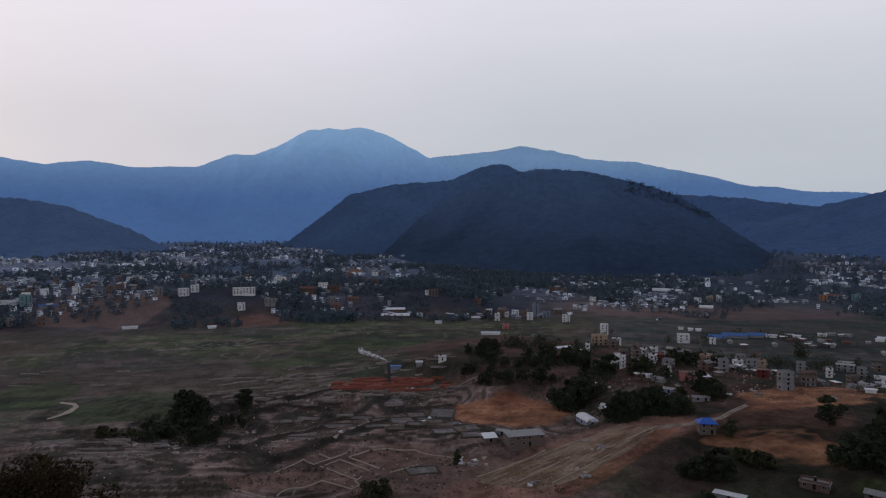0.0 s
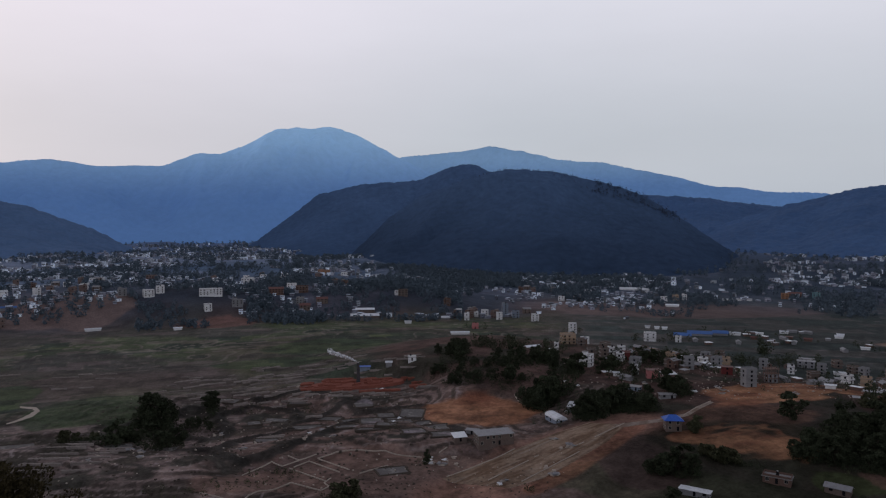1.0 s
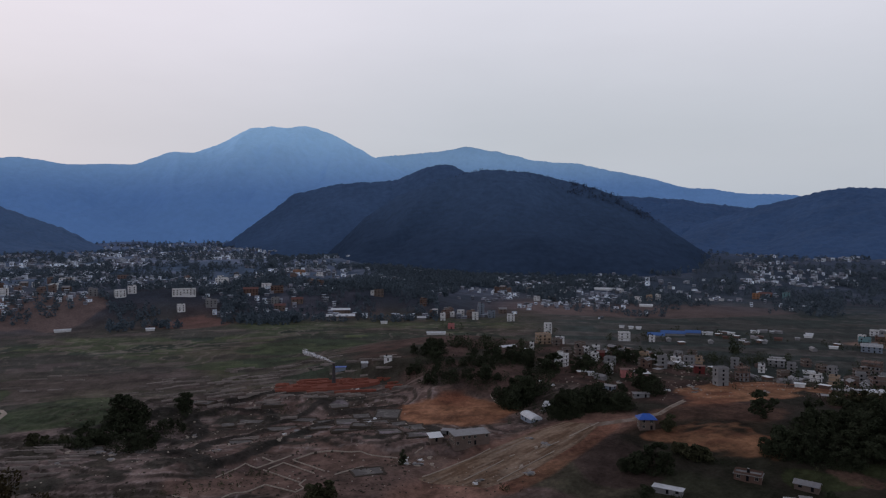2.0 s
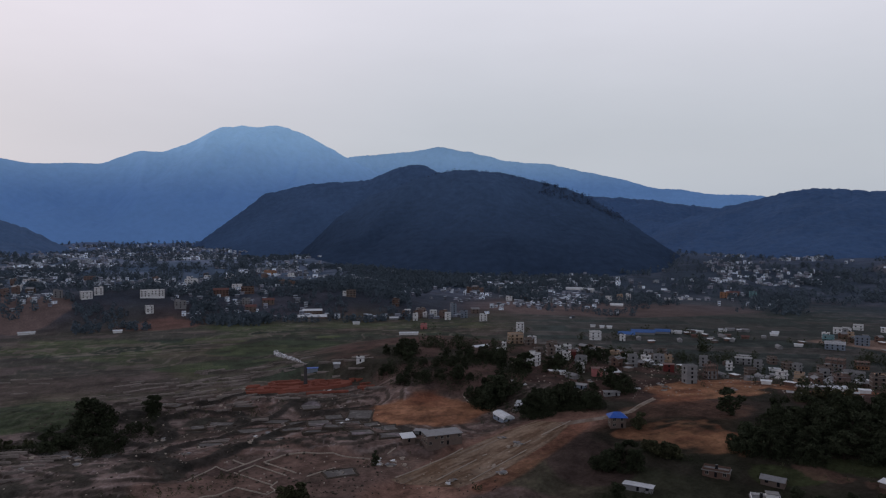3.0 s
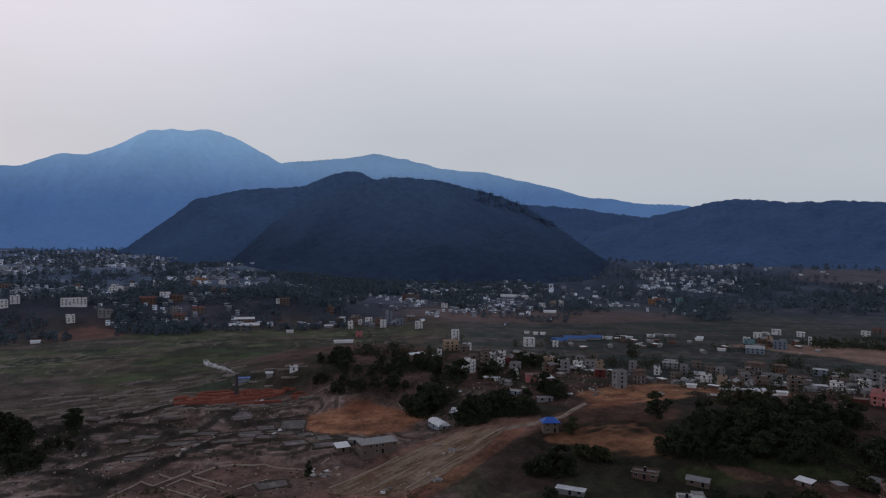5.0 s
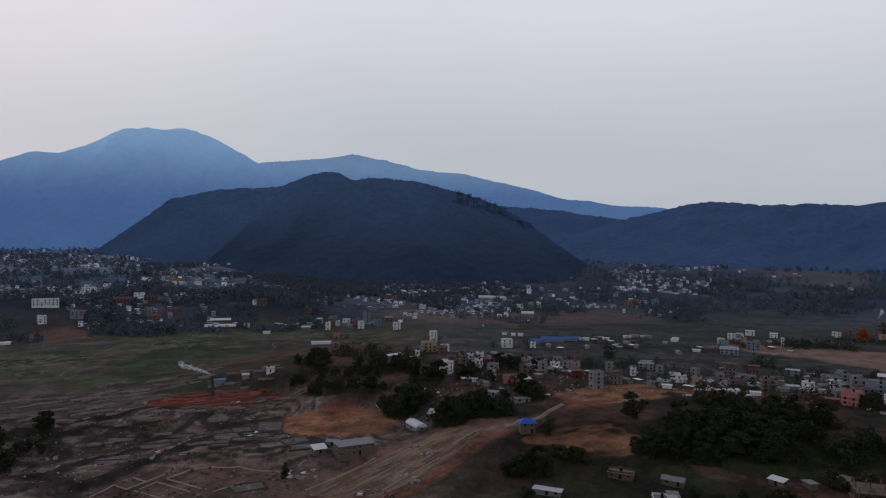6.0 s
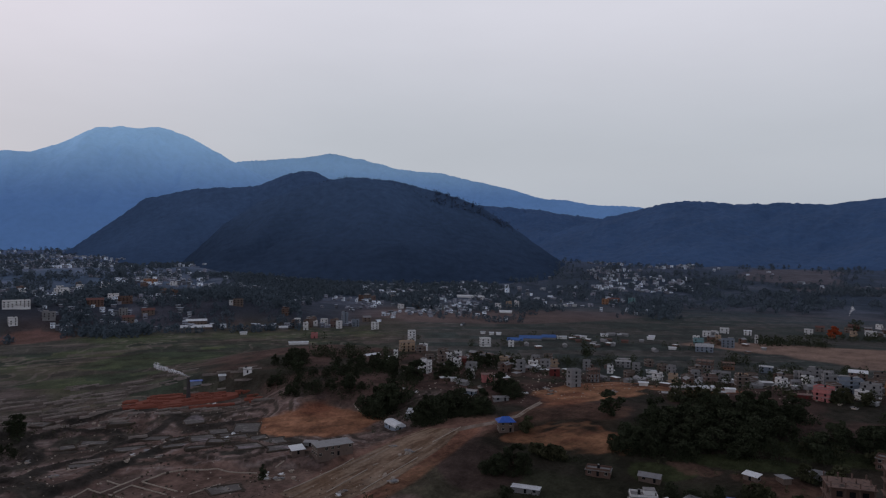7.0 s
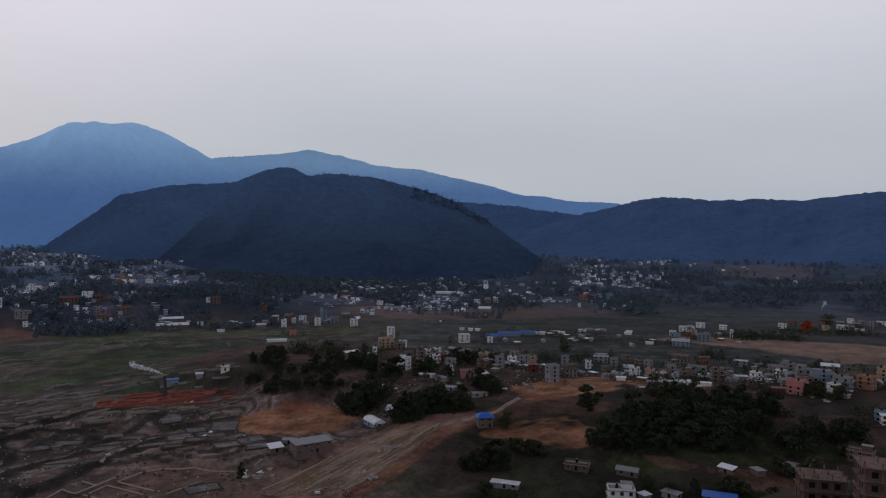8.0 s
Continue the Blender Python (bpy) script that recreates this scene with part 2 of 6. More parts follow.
POOLS = (
    (-15, 415, 6, 14),
    (-1, 416, 8, 13),
    (-23, 396, 7, 8),
    (-14, 385, 6, 4),
    (5, 390, 6, 6),
    (15, 368, 6, 6),
    (-10, 326, 8, 6),
    (0, 371, 7, 6),
    (-37, 389, 7, 4),
    (-32, 452, 7, 9),
    (-10, 402, 6, 3),
    (-21, 381, 10, 3),
)


def bank_line(x, y):
    d = 1e9
    for line in BANKS:
        d = np.minimum(d, from_line(x, y, line))
    return d


def ground_z(x, y):
    """Height of the ground."""
    x, y = np.asarray(x, float), np.asarray(y, float)
    r = np.hypot(x, y)
    az = np.degrees(np.arctan2(x, y))
    z = 1.2 * fbm(x / 90, y / 90, 4, 1) * ramp(150, 300, r)
    z = z + 17 * (1 - ramp(35, 165, from_line(x, y, VILLAGE_RIDGE) + 10 * wobble(x / 50, y / 50, 3)))
    # town terrace and the slow rise of the valley behind it
    edge = r + 70 * fbm(x / 260, y / 260, 3, 5)
    z = z + 24 * ramp(860, 1010, edge) * (1 - ramp(-4, 9, az)) * ramp(-70, -50, az)
    z = z + (0.003 + 0.021 * ramp(-6, 8, az)) * np.maximum(r - 1150, 0) + 14 * fbm(x / 420, y / 420, 4, 6) * ramp(950, 1700, r)
    z = z + 9 * fbm(x / 160, y / 160, 3, 8) * ramp(860, 1000, r) * (1 - ramp(0, 10, az))
    # dug terraces with steep banks
    level, share, away = dug_levels(x, y)
    step = level + ramp(0.0, 3.2, away + 0.8 * wobble(x / 5, y / 5, 94)) * 0.85 + 0.15 * share
    z = z + clay_pits(x, y) * (step * 1.25 + 0.5 * fbm(x / 12, y / 12, 3, 12))
    z = z + 2.0 * np.exp(-(bank_line(x, y) / (3.0 + 1.2 * wobble(x / 9, y / 9, 4))) ** 2)
    # field terraces
    z = z + 0.35 * np.round(1.5 * fbm(x / 90, y / 45, 2, 15)) * ramp(220, 300, r) * ramp(0.9, 1.3, np.hypot((x + 5) / 80, (y - 322) / 27))
    # the levelled yard of the kiln
    yard = 1 - ramp(0.75, 1.25, np.hypot((x + 38) / 55, (y - 494) / 36))
    z = z * (1 - yard) + 2.0 * yard
    # ground levelled for building plots and for the bare orange field
    level = 1 - ramp(0.85, 1.2, np.hypot((x + 5) / 80, (y - 322) / 27))
    z = z * (1 - level) + (0.6 + 0.01 * (y - 322)) * level
    bare = 1 - ramp(0.8, 1.35, np.hypot((x - 44) / 42, (y - 408) / 34))
    z = z * (1 - bare) + (5.5 + 0.05 * (x - 44) + 0.02 * (y - 408)) * bare
    bed = 1 - ramp(24, 38, from_line(x, y, ((38, 300), (105, 358))))
    z = z * (1 - bed) + (0.45 + 0.130 * (x - 40) + 0.051 * (y - 310)) * bed
    # the hill under the camera, and its spurs
    z = z + 100 * np.exp(-(r / 125) ** 2)
    z = z + 8 * np.exp(-((x + 24) ** 2 + (y - 38) ** 2) / 16 ** 2)
    z = z + 46 * np.exp(-((x - 165) ** 2 + (y - 135) ** 2) / 68 ** 2)
    return z

# ---- building tools ----
def mesh_object(name, verts, faces, material, parent=None, label="", smooth=False):
    me = bpy.data.meshes.new(name)
    me.from_pydata([tuple(v) for v in verts], [], [tuple(f) for f in faces])
    me.materials.append(material)
    if smooth:
        me.polygons.foreach_set("use_smooth", [True] * len(me.polygons))
    ob = new(name, me)
    if parent:
        ob.parent = parent
    if label:
        tagged(ob, label)
    return ob


def part(name, bm, material, parent=None, label="", smooth=False):
    """One bmesh as one mesh object under its thing."""
    me = bpy.data.meshes.new(name)
    bm.to_mesh(me)
    bm.free()
    me.materials.append(material)
    if smooth:
        me.polygons.foreach_set("use_smooth", [True] * len(me.polygons))
    ob = new(name, me)
    if parent:
        ob.parent = parent
    if label:
        tagged(ob, label)
    return ob


def box(bm, x0, x1, y0, y1, z0, z1):
    v = [bm.verts.new((x, y, z)) for z in (z0, z1) for x, y in ((x0, y0), (x1, y0), (x1, y1), (x0, y1))]
    for f in ((3, 2, 1, 0), (4, 5, 6, 7), (0, 1, 5, 4), (1, 2, 6, 5), (2, 3, 7, 6), (3, 0, 4, 7)):
        bm.faces.new([v[i] for i in f])


def prism(bm, profile, x0, x1):
    """A profile of (y, z) drawn along x."""
    a, b = [[bm.verts.new((x, y, z)) for y, z in profile] for x in (x0, x1)]
    n = len(profile)
    for i in range(n):
        j = (i + 1) % n
        bm.faces.new((a[i], a[j], b[j], b[i]))
    bm.faces.new(a[::-1])
    bm.faces.new(b)


def gz(x, y):
    return float(ground_z(x, y))


def sheet(name, xs, ys, zs, material, label, category, kind="structure", cover=None):
    """A grid of points as one smooth sheet."""
    rows, cols = xs.shape
    idx = np.arange(rows * cols).reshape(rows, cols)
    faces = np.stack([idx[:-1, :-1], idx[:-1, 1:], idx[1:, 1:], idx[1:, :-1]], -1).reshape(-1, 4)
    me = bpy.data.meshes.new(name)
    me.vertices.add(rows * cols)
    me.vertices.foreach_set("co", np.stack([xs, ys, zs], -1).astype(np.float32).ravel())
    me.loops.add(faces.size)
    me.loops.foreach_set("vertex_index", faces.astype(np.int32).ravel())
    me.polygons.add(len(faces))
    me.polygons.foreach_set("loop_start", np.arange(0, faces.size, 4, dtype=np.int32))
    me.polygons.foreach_set("use_smooth", np.ones(len(faces), bool))
    me.update(calc_edges=True)
    if cover is not None:
        layer = me.color_attributes.new("cover", "FLOAT_COLOR", "POINT")
        layer.data.foreach_set("color", np.concatenate([cover.reshape(-1, 3), np.ones((rows * cols, 1))], 1).astype(np.float32).ravel())
    me.materials.append(material)
    return tagged(new(name, me), label, category, kind=kind)


# ---- the ground: one sheet from the camera's hill to the far mountains ----
def patch(x, y, cx, cy, rx, ry, turn=0.0, ragged=0.25, seed=20):
    """An irregular patch of ground: 1 inside, 0 outside."""
    c, s = math.cos(radians(turn)), math.sin(radians(turn))
    u, v = ((x - cx) * c + (y - cy) * s) / rx, (-(x - cx) * s + (y - cy) * c) / ry
    d = np.hypot(u, v) + ragged * fbm((x - cx) / (0.7 * rx) + 5, (y - cy) / (0.7 * ry) + 2, 3, seed)
    return 1 - ramp(0.86, 1.0, d)


def plots(x, y, wide, deep, turn, seed):
    """Small fields, each of its own shade, with paler balks between them."""
    c, s = math.cos(radians(turn)), math.sin(radians(turn))
    u, v = (x * c + y * s) / wide + 0.25 * wobble(x / 70, y / 70, seed), (-x * s + y * c) / deep + 0.35 * wobble(x / 90, y / 60, seed + 1)
    k = np.floor(v)
    u = u + 0.37 * k
    h = np.sin(np.floor(u) * 91.7 + k * 47.3 + seed) * 4375.5
    balk = np.maximum(0.4 * (1 - ramp(0.0, 0.05, np.abs(u - np.round(u)))), (1 - ramp(0.0, 0.10, np.abs(v - np.round(v)))) * ramp(-0.1, 0.5, wobble(u * 0.6, v * 0.9, seed + 4)))
    return h - np.floor(h), balk


SHOULDER = ((52.1, 298.0), (70.6, 310.6), (92.9, 332.3), (112.0, 352.1))
ROAD_LINE = ((20.4, 293.4), (52.1, 328.8), (88.8, 348.1), (110.9, 356.0))


def ground_cover(x, y):
    """Colour of soil, crops and grass, with brightness by bearing and far haze painted in."""
    r, az = np.hypot(x, y), np.degrees(np.arctan2(x, y))
    shape = x.shape + (1,)

    def rgb(*v):
        return np.broadcast_to(np.array(v, float), x.shape + (3,))

    def lay(col, new_col, m):
        m = np.clip(m, 0, 1).reshape(shape)
        return col * (1 - m) + new_col * m

    n1, n2 = fbm(x / 45, y / 45, 4, 31), fbm(x / 130, y / 130, 4, 37)
    col = lay(rgb(0.062, 0.046, 0.039), rgb(0.040, 0.039, 0.029), ramp(-0.25, 0.35, n1 + 0.4 * n2))
    # crops on the valley floor
    tone, balk = plots(x, y, 34, 15, 12, 3)
    crop = lay(rgb(0.024, 0.036, 0.026), rgb(0.054, 0.074, 0.034), ramp(0.3, 0.9, tone))
    fine = wobble(x / 30 + 0.2 * y / 30, y / 4.5 - 0.12 * x / 4.5 + n1, 67)
    rise, _, verge = dug_levels(0.75 * x + 300, 0.62 * y)
    strip_tone = np.sin(rise * 51.3) * 0.5 + 0.5
    crop = lay(crop, rgb(0.052, 0.068, 0.036), 0.7 * ramp(0.55, 0.95, strip_tone))
    crop = lay(crop, rgb(0.022, 0.031, 0.023), 0.7 * ramp(0.55, 0.95, 1 - strip_tone))
    crop = lay(crop, rgb(0.080, 0.080, 0.066), 0.15 * ramp(0.4, 0.8, fine))
    crop = lay(crop, rgb(0.018, 0.024, 0.020), 0.15 * ramp(0.4, 0.8, -fine))
    crop = lay(crop, rgb(0.115, 0.108, 0.088), 0.8 * (1 - ramp(1.0, 2.4, verge)) * ramp(-0.1, 0.3, wobble(x / 40, y / 40, 107)))
    crop = lay(crop, rgb(0.042, 0.042, 0.038), 0.85 * ramp(-0.2, 0.2, fbm(x / 95 + 4, y / 60, 3, 97) + 0.15 - 0.55 * ramp(-16, -9, az)))
    crop = lay(crop, rgb(0.084, 0.072, 0.066), ramp(0.86, 0.88, tone) * 0.6)
    crop = lay(crop, rgb(0.105, 0.100, 0.078), balk * 0.8)
    col = lay(col, crop, ramp(430, 470, r + 35 * n1 + 1.8 * np.abs(az + 14)) * (1 - ramp(800, 960, r + 60 * n1)) * (1 - ramp(9, 16, az)) * (0.55 + 0.45 * ramp(-0.4, 0.1, n2)))
    # fields beyond the village
    tone2, balk2 = plots(x, y, 70, 26, -14, 8)
    dry = lay(rgb(0.036, 0.049, 0.044), rgb(0.060, 0.063, 0.056), ramp(0.3, 0.9, tone2))
    dry = lay(dry, rgb(0.14, 0.13, 0.12), balk2 * 0.5)
    col = lay(col, dry, ramp(545, 620, r + 20 * n1) * ramp(9, 16, az))
    col = lay(col, rgb(0.095, 0.075, 0.068), patch(x, y, 330, 960, 230, 90, -12, 0.3, 41) * 0.9)
    col = lay(col, rgb(0.20, 0.148, 0.112), patch(x, y, 560, 580, 150, 46, -40, 0.2, 42))
    col = lay(col, rgb(0.20, 0.148, 0.112), 0.9 * patch(x, y, 570, 538, 78, 56, -47, 0.25, 42))
    col = lay(col, rgb(0.09, 0.078, 0.070), patch(x, y, 900, 900, 330, 110, -42, 0.3, 43) * 0.8)
    ridge_soil = lay(rgb(0.056, 0.038, 0.031), rgb(0.026, 0.026, 0.019), ramp(-0.1, 0.4, fbm(x / 26, y / 26, 3, 69)))
    col = lay(col, ridge_soil, 1 - ramp(60, 110, from_line(x, y, VILLAGE_RIDGE) + 30 * n1))
    # beyond: wooded and built-up slopes, blued and lightened as painted distance haze
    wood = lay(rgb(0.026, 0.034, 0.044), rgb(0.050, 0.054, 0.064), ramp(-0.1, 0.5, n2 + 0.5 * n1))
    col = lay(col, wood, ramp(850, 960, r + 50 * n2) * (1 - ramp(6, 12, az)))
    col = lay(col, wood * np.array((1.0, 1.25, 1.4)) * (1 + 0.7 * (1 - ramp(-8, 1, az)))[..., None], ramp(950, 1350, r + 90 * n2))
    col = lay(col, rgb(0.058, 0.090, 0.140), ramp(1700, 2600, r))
    col = lay(col, rgb(0.100, 0.078, 0.068), patch(x, y, -415, 850, 75, 75, 20, 0.4, 44) * 0.9)
    col = lay(col, rgb(0.105, 0.062, 0.050), patch(x, y, -225, 835, 46, 34, 10, 0.4, 45) * 0.8)
    for cx, cy, rx, ry, turn in ((1324, 1487, 119, 221, -42), (1206, 1214, 96, 122, -45)):
        col = lay(col, rgb(0.088, 0.085, 0.090), 0.7 * patch(x, y, cx, cy, rx, ry, turn, 0.4, 43))
    # the clay diggings
    tone3, balk3 = plots(x, y, 15, 9, 18, 5)
    level, share, away = dug_levels(x, y)
    own = np.sin(level * 37.7 + 2.1) * 0.5 + 0.5
    west = 1 - ramp(-150, -60, x)
    clay = lay(rgb(0.092, 0.065, 0.052), rgb(0.056, 0.050, 0.045), west)
    clay = lay(clay, rgb(0.116, 0.094, 0.081), 0.7 * ramp(0.5, 0.9, 0.6 * tone3 + 0.4 * own + 0.35 * n1))
    clay = lay(clay, rgb(0.044, 0.037, 0.031), 0.85 * ramp(0.35, 0.7, 1 - 0.6 * tone3 - 0.4 * own - 0.4 * n2))
    clay = lay(clay, rgb(0.135, 0.115, 0.102), 0.5 * balk3 * ramp(-0.2, 0.4, n1))
    scuff = wobble(x / 9 + 0.3 * y / 9 + n1, y / 1.9 - 0.3 * x / 1.9 + 2.0 * n1, 66)
    clay = lay(clay, rgb(0.150, 0.132, 0.118), 0.35 * ramp(0.45, 0.8, scuff))
    clay = lay(clay, rgb(0.040, 0.034, 0.030), 0.35 * ramp(0.45, 0.8, -scuff))
    # weedy cut faces, with a trodden pale brink above
    face = away + 0.9 * wobble(x / 5, y / 5, 94)
    clay = lay(clay, rgb(0.160, 0.138, 0.120), 0.75 * ramp(2.8, 3.6, face) * (1 - ramp(4.2, 5.4, face)) * ramp(-0.3, 0.2, wobble(x / 21, y / 21, 95)))
    clay = lay(clay, rgb(0.030, 0.027, 0.021), 0.8 * (1 - ramp(2.4, 3.2, face)) * ramp(-0.55, -0.1, wobble(x / 30, y / 24, 96)))
    # weeds in ragged patches, and small litter
    clay = lay(clay, rgb(0.026, 0.026, 0.019), 0.85 * ramp(0.05, 0.3, fbm(x / 19 + 7, y / 12 + 1, 4, 99)) * (0.5 + 0.5 * west))
    speck = wobble(x / 1.7, y / 2.6, 106)
    clay = lay(clay, rgb(0.17, 0.155, 0.145), 0.5 * ramp(0.62, 0.85, speck))
    col = lay(col, clay, clay_pits(x, y))
    for cx, cy, rx, ry, turn in ((-66, 311, 31, 18, 12), (-23, 341, 27, 15, 4)):
        col = lay(col, rgb(0.098, 0.068, 0.053) * (1 + 0.3 * n1[..., None]), 0.8 * patch(x, y, cx, cy, rx, ry, turn, 0.3, 59))
    for cx, cy, rx, ry, turn in ((-130, 445, 16, 21, 16), (-163, 416, 22, 19, 21), (-55, 368, 24, 12, 28), (-136, 318, 28, 13, 23), (-97, 336, 20, 15, 16), (-35, 462, 22, 9, 4), (-80, 442, 22, 13, 25), (-19, 366, 23, 11, 23), (-86, 430, 21, 19, 11), (-10, 364, 13, 7, 2)):
        col = lay(col, rgb(0.023, 0.024, 0.019), 0.85 * patch(x, y, cx, cy, rx, ry, turn, 0.55, 60) * ramp(-0.5, 0.1, fbm(x / 8, y / 8, 3, 62)))
    for cx, cy, rx, ry, turn in ((-201, 446, 39, 37, 24), (-78, 675, 71, 39, 7), (-117, 596, 53, 21, 11), (-279, 478, 27, 43, 30)):
        col = lay(col, lay(rgb(0.024, 0.038, 0.021), rgb(0.040, 0.058, 0.028), ramp(0.3, 0.8, tone)) * (1 - 0.4 * balk[..., None]), 0.8 * patch(x, y, cx, cy, rx, ry, turn, 0.35, 65))
    col = lay(col, ridge_soil, (1 - ramp(70, 105, from_line(x, y, VILLAGE_RIDGE) + 14 * n1)) * ramp(425, 445, r) * 0.95)
    for cx, cy, rx, ry in POOLS:
        col = lay(col, rgb(0.125, 0.120, 0.122), 0.85 * patch(x, y, cx, cy, rx, ry, 8, 0.25, 64))
    col = lay(col, rgb(0.020, 0.020, 0.017), 0.92 * (1 - ramp(2.6, 5.5, bank_line(x, y) + 2.0 * n1 + 1.2 * wobble(x / 4, y / 4, 6))))
    near = patch(x, y, -5, 322, 75, 26, 6, 0.2, 46)
    col = lay(col, rgb(0.112, 0.080, 0.062), near * (0.6 + 0.3 * n1))
    col = lay(col, rgb(0.135, 0.085, 0.062), 1 - ramp(13, 24, from_line(x, y, ROAD_LINE) + 5 * n1))
    # bare orange earth
    orange = lay(rgb(0.150, 0.070, 0.040), rgb(0.260, 0.145, 0.078), ramp(-0.3, 0.5, n1 + 0.4 * wobble(x / 14, y / 5, 98)))
    for cx, cy, rx, ry, turn, seed in ((42, 410, 40, 36, -10, 47), (212, 405, 56, 24, 30, 48), (275, 400, 30, 13, -30, 52)):
        col = lay(col, orange * (np.array((0.66, 0.62, 0.62)) if seed == 47 else 1.0) * (1 + 0.25 * wobble(x / 11, y / 6, 109))[..., None], patch(x, y, cx, cy, rx, ry, turn, 0.42, seed) * 0.92)
    col = lay(col, rgb(0.030, 0.038, 0.020), patch(x, y, 150, 262, 100, 26, -30, 0.35, 53) * 0.55)
    col = lay(col, rgb(0.085, 0.052, 0.036), 0.8 * patch(x, y, 168, 352, 40, 22, 15, 0.3, 51))
    col = lay(col, rgb(0.044, 0.034, 0.028), patch(x, y, 106, 314, 24, 30, -30, 0.2, 54))
    col = lay(col, orange, 0.5 * (1 - ramp(3.2, 6.5, from_line(x, y, SHOULDER) + 2 * n1)))
    # rough grass on the camera's own hill
    col = lay(col, rgb(0.040, 0.038, 0.022), 1 - ramp(120, 210, r + 20 * n1))
    # rank dark growth on the slope below the camera
    col = lay(col, rgb(0.021, 0.023, 0.015), patch(x, y, 225, 250, 130, 62, -38, 0.35, 55) * (0.75 + 0.3 * n1))
    col = lay(col, rgb(0.105, 0.062, 0.042), patch(x, y, 232, 236, 26, 11, -40, 0.4, 50))
    col = lay(col, rgb(0.036, 0.046, 0.020), patch(x, y, 262, 268, 42, 10, -42, 0.3, 56) * 0.8)
    for cx, cy, rx, ry, turn in ((156, 321, 28, 15, -20), (168, 326, 16, 11, -19)):
        col = lay(col, orange * 0.85, 0.85 * patch(x, y, cx, cy, 1.2 * rx, 1.15 * ry, turn, 0.7, 49) * ramp(-0.45, 0.05, fbm(x / 15, y / 7, 3, 108) + 0.15))
    for cx, cy, rx, ry, turn in ((219, 274, 36, 8, -35), (180, 280, 16, 9, -33)):
        col = lay(col, rgb(0.034, 0.046, 0.019), 0.8 * patch(x, y, cx, cy, rx, ry, turn, 0.4, 56))
    for cx, cy, rx, ry, turn in ((222, 249, 20, 11, -36), (196, 277, 11, 6, -45)):
        col = lay(col, rgb(0.088, 0.058, 0.042), 0.75 * patch(x, y, cx, cy, rx, ry, turn, 0.5, 50))
    # brightness painted in by bearing from the camera: lifted in the west, and for haze on the town terrace
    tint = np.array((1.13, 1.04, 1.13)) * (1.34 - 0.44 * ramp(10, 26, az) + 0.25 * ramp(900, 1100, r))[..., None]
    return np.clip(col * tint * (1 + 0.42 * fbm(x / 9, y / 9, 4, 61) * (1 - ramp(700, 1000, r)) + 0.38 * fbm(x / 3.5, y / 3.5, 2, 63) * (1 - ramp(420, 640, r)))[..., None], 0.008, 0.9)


az_steps = np.radians(np.concatenate([np.arange(-180, -36, 3.0), np.arange(-36, 54, 0.1), np.arange(54, 181, 3.0)]))
r_steps = np.concatenate([np.linspace(0.0, 30, 14), np.exp(np.arange(math.log(32), math.log(250), 0.03)), np.exp(np.arange(math.log(252), math.log(620), 0.0038)),
                          np.exp(np.arange(math.log(623), math.log(1500), 0.007)), np.exp(np.arange(math.log(1515), math.log(4950), 0.022))])
gr, ga = np.meshgrid(r_steps, az_steps, indexing="ij")
gx, gy = gr * np.sin(ga), gr * np.cos(ga)
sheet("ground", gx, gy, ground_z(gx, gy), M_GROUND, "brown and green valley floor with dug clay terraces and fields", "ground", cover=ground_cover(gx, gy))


# ---- hills and mountains ----
def ridge_heights(points, radius, az):
    """Crest heights along a ridge from a few heights (degrees of bearing, degrees of rise)."""
    a, e = [p[0] for p in points], [p[1] for p in points]
    fine = np.linspace(a[0], a[-1], 1200)
    h = np.interp(fine, a, e)
    k = np.ones(9) / 9
    h = np.convolve(np.pad(h, 4, "edge"), k, "valid")
    return EYE + radius * np.tan(np.radians(np.interp(az, fine, h)))


def ridge(name, points, radius, front, back, material, label, seed, tree=3.0, spur=0.35, kind="structure", category="hill", steps=420, tuck=0.85, rough=0.0):
    az = np.linspace(points[0][0], points[-1][0], steps)
    v = np.concatenate([np.linspace(-1, 0, 110), np.linspace(0, 1, 18)[1:]])
    vv, aa = np.meshgrid(v, az, indexing="ij")
    crest = ridge_heights(points, radius, az)
    arc = np.radians(az) * radius
    crest = crest + rough * fbm(arc / 170, arc * 0 + 5, 3, seed + 2) + tree * fbm(arc / 14, arc * 0 + seed, 3, seed) + 0.6 * tree * wobble(arc / 55, arc * 0 + 2, seed + 3)
    aarc = np.radians(aa) * radius
    depth = np.where(vv < 0, front, back)
    rr = radius + vv * depth + 0.10 * front * fbm(aarc / 500, aarc * 0 + seed, 3, seed + 1) * np.abs(vv)
    u = np.abs(vv)
    fall = (1 - u) ** tuck * (1 - 0.12 * np.sin(u * math.pi))
    relief = 1 + spur * fbm(aarc / 330 + 0.8 * u, u * 1.6 + seed, 4, seed + 5) * np.sin(np.clip(u, 0, 1) * math.pi) ** 0.8
    foot = -12.0
    zz = foot + (crest[None, :] - foot) * np.clip(fall * relief, 0, 1.0 - 0.06 * u)
    zz = zz + tree * 1.2 * fbm(aarc / 26, rr / 26, 3, seed + 7) * ramp(0.0, 0.06, u)
    ar = np.radians(aa)
    sheet(name, rr * np.sin(ar), rr * np.cos(ar), zz, material, label, category, kind)
    return np.stack([rr * np.sin(ar), rr * np.cos(ar), zz], -1)[:110]


